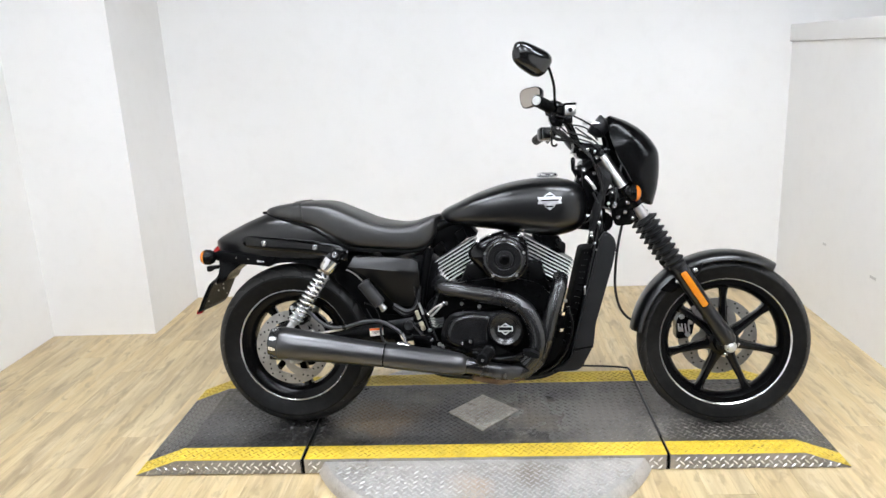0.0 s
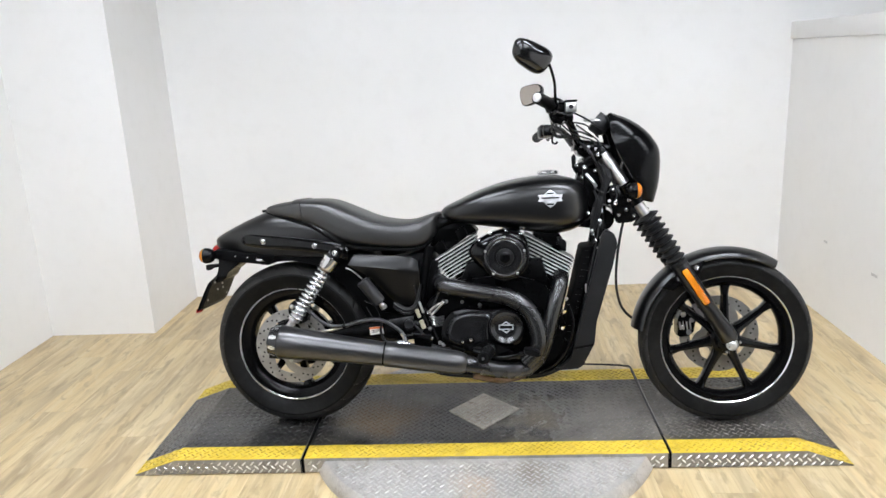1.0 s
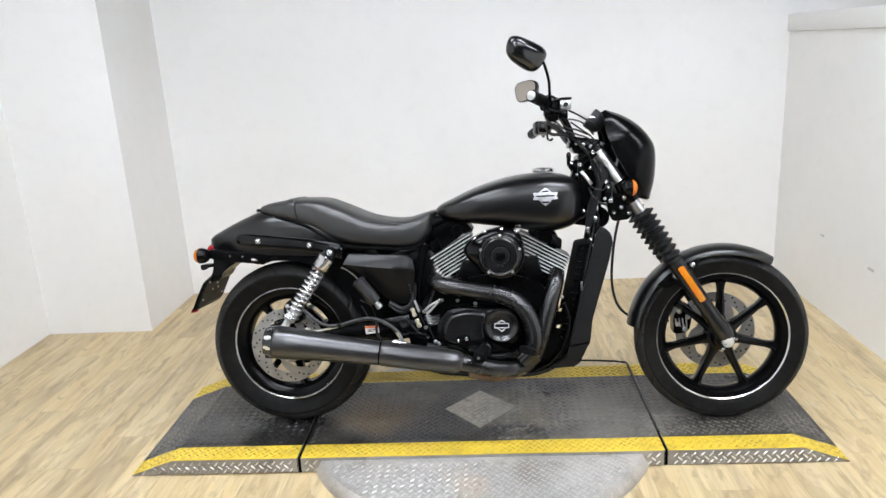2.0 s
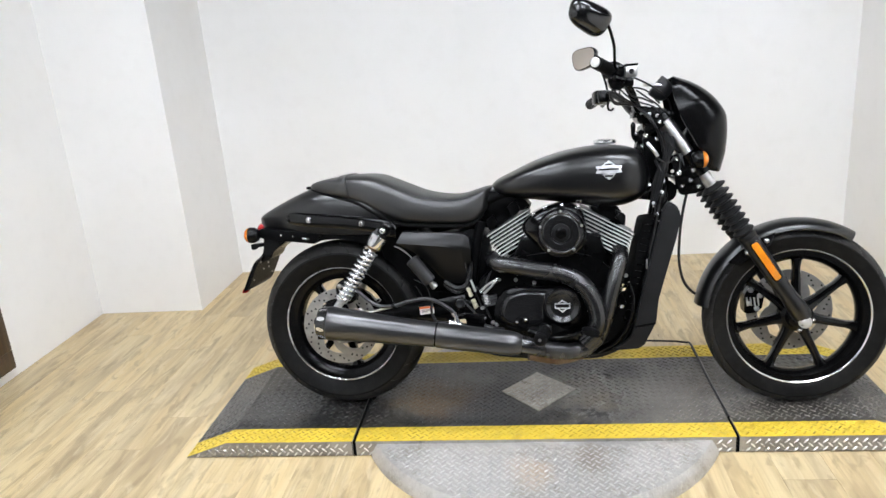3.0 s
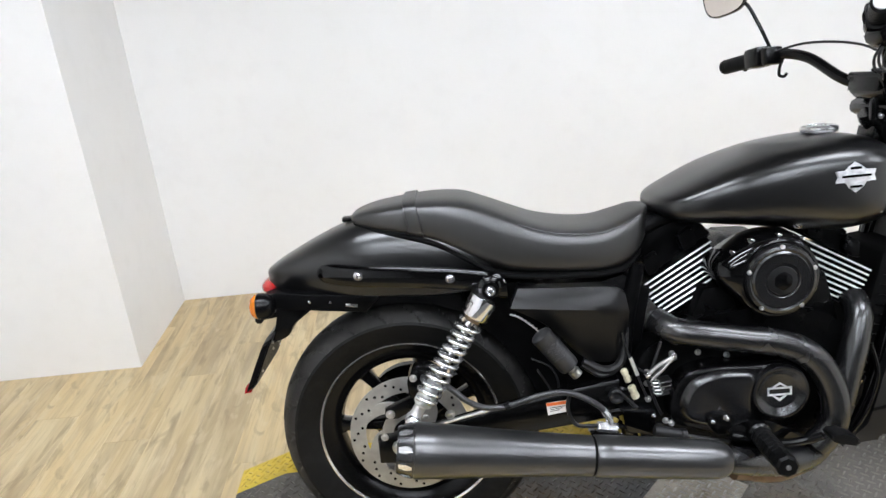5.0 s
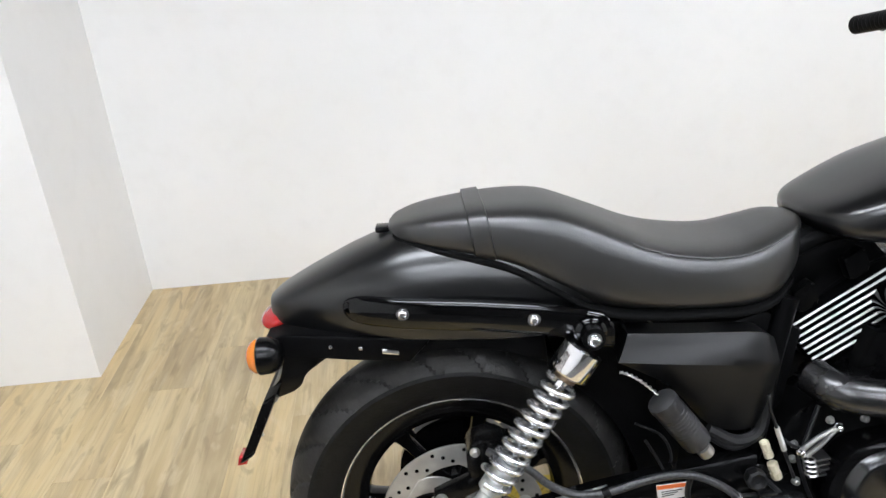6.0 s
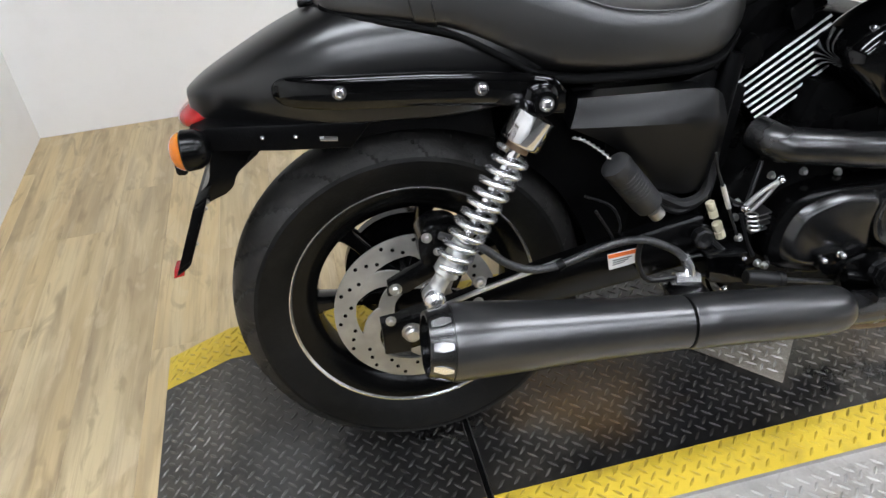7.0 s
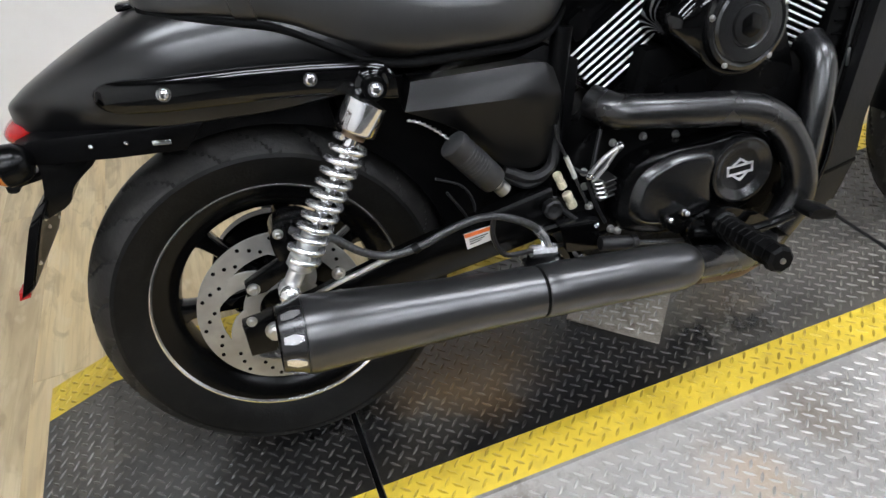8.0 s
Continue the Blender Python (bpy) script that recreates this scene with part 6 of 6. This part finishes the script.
def mirror(c, normal, size, stem, turn, label):
    """A rounded mirror: domed black shell, glass set in its rim, and a bent stem."""
    n = Vector(normal).normalized()
    q = n.to_track_quat("Z", "Y").to_matrix().to_4x4()
    M = Matrix.Translation(c) @ q @ pose(0, 0, 0, 0, 0, turn)
    pts = []
    for a in np.linspace(0, 2 * math.pi, 36, endpoint=False):
        cx, sy = math.cos(a), math.sin(a)
        x, y = math.copysign(abs(cx) ** 0.62, cx), math.copysign(abs(sy) ** 0.68, sy)
        pts.append((x * size[0] * (1.0 + 0.10 * y), y * size[1] * (1.0 - 0.12 * x)))
    bm = bmesh.new()
    bridge(bm, [[M @ Vector((x * k, y * k, z)) for x, y in pts] for k, z in ((0.90, 0.0005), (0.97, 0.0035), (1.0, 0.0), (0.99, -0.008), (0.93, -0.019), (0.78, -0.029), (0.50, -0.036), (0.2, -0.038))])
    shell = part("mirror", bm, M_SHELL, bike, label, smooth=60)
    bm = bmesh.new()
    bridge(bm, [[M @ Vector((x * k, y * k, z)) for x, y in pts] for k, z in ((0.925, 0.0022), (0.915, 0.0048), (0.4, 0.0056))])
    part("mirror_glass", bm, M_GLASSY, shell, "mirror glass", smooth=60)
    part("mirror_stem", tube([P(*p) for p in stem], 0.0046, seg=10), M_BLACK, shell, smooth=60)


mirror(P(0.889, 0.305, 1.266), (-0.46, 0.87, 0.16), (0.068, 0.042), [(0.925, 0.296, 1.254), (0.944, 0.290, 1.244), (0.962, 0.270, 1.190), (0.966, 0.240, 1.150), (0.972, 0.19, 1.118)], 24, "gloss black mirror shell on a thin stem")
mirror(P(0.905, -0.425, 1.215), (-0.66, -0.72, 0.10), (0.057, 0.041), [(0.930, -0.410, 1.206), (0.950, -0.395, 1.197), (0.970, -0.375, 1.150), (0.982, -0.345, 1.100), (0.984, -0.315, 1.066)], 8, "oval mirror with clear glass in a black rim")

# cables and small parts round the steering head
rr = random.Random(11)
for k in range(9):
    w = 0.045 + 0.006 * k
    part("cable", tube([P(1.03 + 0.008 * rr.random(), w * 0.9, 1.02), P(1.085 + 0.01 * rr.random(), w + 0.01, 0.965), P(1.118 + 0.012 * rr.random(), w + 0.01 * rr.random(), 0.90), P(1.128 + 0.012 * rr.random(), w, 0.83), P(1.112 + 0.02 * rr.random(), w - 0.01, 0.76), P(1.085 + 0.02 * rr.random(), w - 0.02, 0.71)], 0.0026 + 0.0010 * rr.random(), seg=7), M_HOSE, bike)
for pts, r in (([(0.985, .18, 1.10), (1.02, .16, 1.045), (1.06, .10, 1.035), (1.10, .05, 1.02)], 0.0030), ([(0.965, .20, 1.095), (0.972, .20, 1.05), (1.01, .15, 1.03), (1.06, .08, 1.0)], 0.0030), ([(1.03, .13, 1.10), (1.08, .15, 1.07), (1.14, .08, 1.03), (1.16, .05, .98)], 0.0030),
               ([(0.95, -.3, 1.06), (1.02, -.22, 1.085), (1.09, -.1, 1.07), (1.13, -.03, 1.02)], 0.0030), ([(1.20, .09, .80), (1.16, .09, .78), (1.12, .085, .80), (1.10, .08, .84)], 0.004)):
    part("cable", tube([P(*p) for p in pts], r, seg=8), M_HOSE, bike)
for u, w, v in ((1.080, .075, .935), (1.100, .08, .955), (1.045, .06, .925), (1.105, .085, .905), (1.062, .07, .885), (1.175, .100, .80), (1.205, .105, .770), (1.095, .09, .690), (1.105, .092, .665)):
    bolt(bike, u, w, v, 0.0062, M_CHROME)
part("ignition_key", slab(rounded([(1.030, 0.915), (1.042, 0.915), (1.044, 0.955), (1.036, 0.965), (1.028, 0.955)], 0.004), 0.045, 0.055, 0.002), M_BLACK, bike)
part("bracket", tube([P(1.075, 0.085, 0.895), P(1.095, 0.09, 0.870), P(1.108, 0.09, 0.850)], 0.0055, seg=8), M_ALU, bike)
part("horn", lathe([(0, 0.03), (0.02, 0.036), (0.03, 0.036)], P(1.135, 0.03, 0.735), P(1.135, 1, 0.735), seg=20), M_BLACK, bike)

part("riser_block", slab(rounded([(1.036, 1.016), (1.150, 0.998), (1.158, 0.958), (1.120, 0.945), (1.050, 0.958)], 0.012), -0.065, 0.068, 0.008), M_BLACK, bike, "black handlebar clamp block")
for u, v in ((1.060, 0.990), (1.085, 0.985), (1.110, 0.978)):
    part("screw", lathe([(0, 0.006), (0.006, 0.006), (0.007, 0.004)], P(u, 0.068, v), P(u, 1, v), seg=10), M_GALV, bike)
part("wiring_cover", slab(rounded([(1.066, 0.915), (1.138, 0.912), (1.136, 0.805), (1.100, 0.770), (1.072, 0.800)], 0.012), -0.045, 0.055, 0.006), M_PLASTIC, bike, "black wiring cover")
part("clamp_plate", slab(rounded([(1.150, 0.850), (1.186, 0.860), (1.244, 0.768), (1.235, 0.728), (1.177, 0.722), (1.160, 0.770)], 0.010), 0.060, 0.094, 0.005), M_BLACK, bike, "black lower clamp plate")
for u, v in ((1.232, 0.749), (1.182, 0.753), (1.164, 0.840)):
    bolt(bike, u, 0.095, v, 0.0065, M_CHROME)
for k in range(7):
    w = 0.066 + 0.005 * k
    du = 0.004 * k
    part("wire", tube([P(1.128 + du, w, 0.925), P(1.134 + du, w + 0.006, 0.880), P(1.126 + du * 0.6, w + 0.004 * rr.random(), 0.840), P(1.108 + du * 0.8, w, 0.800), P(1.096 + du, w - 0.006, 0.760), P(1.090 + du * 0.5, w - 0.01, 0.705)], 0.0026 + 0.001 * rr.random(), seg=6), M_CANISTER if k % 2 else M_HOSE, bike)
for pts in ([(1.04, .12, 1.06), (1.075, .11, 1.035), (1.11, .095, 1.010), (1.14, .09, .97)], [(0.98, .17, 1.07), (1.02, .14, 1.035), (1.06, .10, 1.02), (1.10, .09, 1.005), (1.13, .085, .975)], [(0.99, .19, 1.085), (0.985, .17, 1.05), (1.00, .14, 1.03), (1.035, .10, 1.02)],
            [(1.10, .085, .78), (1.085, .09, .745), (1.07, .085, .735), (1.05, .07, .725)], [(1.16, .09, .85), (1.145, .095, .83), (1.12, .095, .835), (1.10, .09, .85)], [(1.135, .092, .90), (1.165, .10, .86), (1.175, .10, .82), (1.165, .098, .79)]):
    part("cable", tube([P(*p) for p in pts], 0.0026, seg=8), M_HOSE, bike)
for u, w, v in ((1.092, .088, .700), (1.118, .092, .735), (1.080, .088, .760), (1.150, .096, .800), (1.120, .090, .675), (1.110, .09, .64)):
    part("clip", lathe([(0, 0.0055), (0.008, 0.0045)], P(u, w, v), P(u + 0.2, w + 1, v + 0.3), seg=8), M_GALV, bike)
# controls
PG0, PG1 = P(0.735, 0.215, 0.315), P(0.721, 0.382, 0.331)
peg = part("footpeg", lathe([(0, 0.014), (0.008, 0.020), (0.134, 0.0205), (0.138, 0.0190), (0.142, 0.0190), (0.146, 0.0215), (0.162, 0.0215), (0.167, 0.0170)], PG0, PG1, seg=8), M_RUBBER, bike, "ribbed black rubber foot peg", smooth=20)
for k in range(7):
    part("peg_rib", lathe([(0.018 + 0.016 * k, 0.0195), (0.020 + 0.016 * k, 0.0214), (0.027 + 0.016 * k, 0.0214), (0.029 + 0.016 * k, 0.0195)], PG0, PG1, seg=8), M_RUBBER, peg, smooth=20)
part("peg_end", lathe([(0.1675, 0.005), (0.1700, 0.004)], PG0, PG1, seg=10), M_GALV, peg)
part("peg_mount", slab(rounded([(0.673, 0.325), (0.686, 0.285), (0.726, 0.228), (0.766, 0.206), (0.812, 0.212), (0.785, 0.290), (0.745, 0.325)], 0.012), 0.176, 0.206, 0.006), M_BLACK, bike, "black foot peg mount")
part("heel_guard", slab(rounded([(0.670, 0.318), (0.690, 0.334), (0.720, 0.341), (0.762, 0.335), (0.815, 0.309), (0.845, 0.286), (0.838, 0.280), (0.760, 0.306), (0.700, 0.300)], 0.008), 0.203, 0.211, 0.0025), M_GLOSS, bike, "gloss black pedal guard")
bolt(bike, 0.645, 0.200, 0.343, 0.006, M_CHROME, 0.012, name="pedal_pivot")
bolt(bike, 0.673, 0.204, 0.349, 0.006, M_CHROME, 0.012, name="pedal_pivot")
part("pedal_clevis", slab(rounded([(0.635, 0.350), (0.680, 0.356), (0.690, 0.320), (0.665, 0.305), (0.640, 0.325)], 0.008), 0.180, 0.2035, 0.004), M_BLACK, bike)
bolt(bike, 0.733, 0.211, 0.322, 0.008, M_BLACK, 0.01, name="peg_pivot")
part("peg_yoke", lathe([(0, 0.024), (0.022, 0.024), (0.028, 0.018)], P(0.736, 0.206, 0.314), PG1, seg=16), M_BLACK, bike)
part("brake_pedal", tube([P(0.680, 0.214, 0.312), P(0.760, 0.222, 0.292), P(0.820, 0.235, 0.300), P(0.850, 0.250, 0.316)], [0.010, 0.009, 0.008, 0.008], seg=10), M_BLACK, bike, "black brake pedal")
part("pedal_pad", slab(rounded([(0.850, 0.334), (0.874, 0.335), (0.906, 0.320), (0.902, 0.308), (0.866, 0.316), (0.850, 0.322)], 0.005), 0.246, 0.286, 0.005), M_RUBBER, bike)
part("overflow_hose", tube([P(1.008, 0.126, 0.450), P(1.018, 0.130, 0.416), P(1.022, 0.132, 0.383), P(1.012, 0.134, 0.332), P(0.988, 0.136, 0.281), P(0.953, 0.136, 0.242), P(0.902, 0.134, 0.216)], 0.0055, seg=10), M_GLOSS, bike, "gloss black overflow hose")
for u, v in ((0.990, 0.432), (0.984, 0.375)):
    part("hose_clamp", ring_lathe([(-0.006, 0.0120), (0.006, 0.0120), (0.006, 0.0138), (-0.006, 0.0138)], P(u, 0.124, v), (0.3, -0.35, 1), seg=20), M_CHROME, bike, "bright hose clamp")
part("side_stand", tube([P(0.88, -0.150, 0.245), P(0.78, -0.165, 0.240), P(0.62, -0.170, 0.250)], [0.014, 0.012, 0.011], seg=12), M_BLACK, bike, "black side stand")
part("stand_foot", boxed(0.585, 0.635, 0.150, 0.190, 0.240, 0.262, bevel=0.004), M_BLACK, bike)

# small fittings between the side cover and the engine
for pts, r, m in (([(0.528, .150, .420), (0.536, .152, .392), (0.546, .153, .362), (0.556, .153, .340)], 0.0032, M_HOSE), ([(0.470, .146, .395), (0.492, .150, .372), (0.505, .152, .358)], 0.0042, M_HOSE), ([(0.500, .140, .455), (0.520, .150, .440), (0.540, .155, .436)], 0.0030, M_HOSE),
                  ([(0.445, .142, .352), (0.470, .148, .356), (0.485, .150, .350)], 0.0034, M_HOSE), ([(0.560, .140, .500), (0.548, .146, .470), (0.536, .152, .440)], 0.0036, M_HOSE), ([(0.300, .122, .452), (0.318, .124, .420), (0.330, .124, .395)], 0.0022, M_HOSE)):
    part("cable", tube([P(*p) for p in pts], r, seg=8), m, bike)
for u, w, v, r in ((0.535, .158, .345, .006), (0.465, .156, .300, .007), (0.506, .160, .292, .006), (0.560, .150, .395, .005)):
    bolt(bike, u, w, v, r, M_CHROME, name="screw")
for du, dv in ((0.0, 0.0), (0.008, -0.010)):
    part("release_lever", tube([P(0.527 + du, 0.162, 0.438 + dv), P(0.550 + du, 0.163, 0.459 + dv), P(0.580, 0.162, 0.474)], [0.0045, 0.0038, 0.0034], seg=8), M_GALV, case, "bright release lever")
for u, v in ((0.527, 0.436), (0.581, 0.475)):
    bolt(case, u, 0.160, v, 0.0065, M_CHROME, 0.010)
for k in range(4):
    part("return_spring", ring_lathe([(-0.002, 0.0085), (0.0, 0.0105), (0.002, 0.0085), (0.0, 0.0075)], P(0.541 + 0.002 * k, 0.160, 0.421 - 0.0085 * k), (0.25, 0, -1), seg=16), M_GALV, case)
part("cylinder_cap", slab([(0.466, 0.367), (0.537, 0.358), (0.536, 0.3515), (0.467, 0.3605)], 0.102, 0.168, 0.001), M_COVER, bike)

# ---- floor planks ----
PW, PL = 0.152, 1.22
rp = random.Random(7)
lengths = {}


def plank_mesh(length):
    key = round(length, 3)
    if key not in lengths:
        bm = boxed(0.0002, PW - 0.0002, 0.0002, length - 0.0002, -0.0058, 0.0)
        top = [e for e in bm.edges if all(v.co.z > -0.001 for v in e.verts)]
        bmesh.ops.bevel(bm, geom=top, offset=0.0005, segments=1, affect="EDGES")
        me = bpy.data.meshes.new("plank")
        bm.to_mesh(me)
        bm.free()
        me.materials.append(M_PLANK)
        lengths[key] = me
    return lengths[key]


x = XL
k = 0
while x < XFAR:
    y = YFL + (0.0, 0.44, 0.80, 0.22, 0.62, 1.0)[k % 6] - PL
    while y < YB:
        lo, hi = max(y, YFL), min(y + PL, YP if x + PW < XP + 0.01 and y < YP - 0.05 else YB)
        if hi - lo > 0.05:
            ob = new("plank", plank_mesh(hi - lo))
            ob.location = (x, lo, 0)
            ob.parent = floor
        y += PL
    x += PW
    k += 1
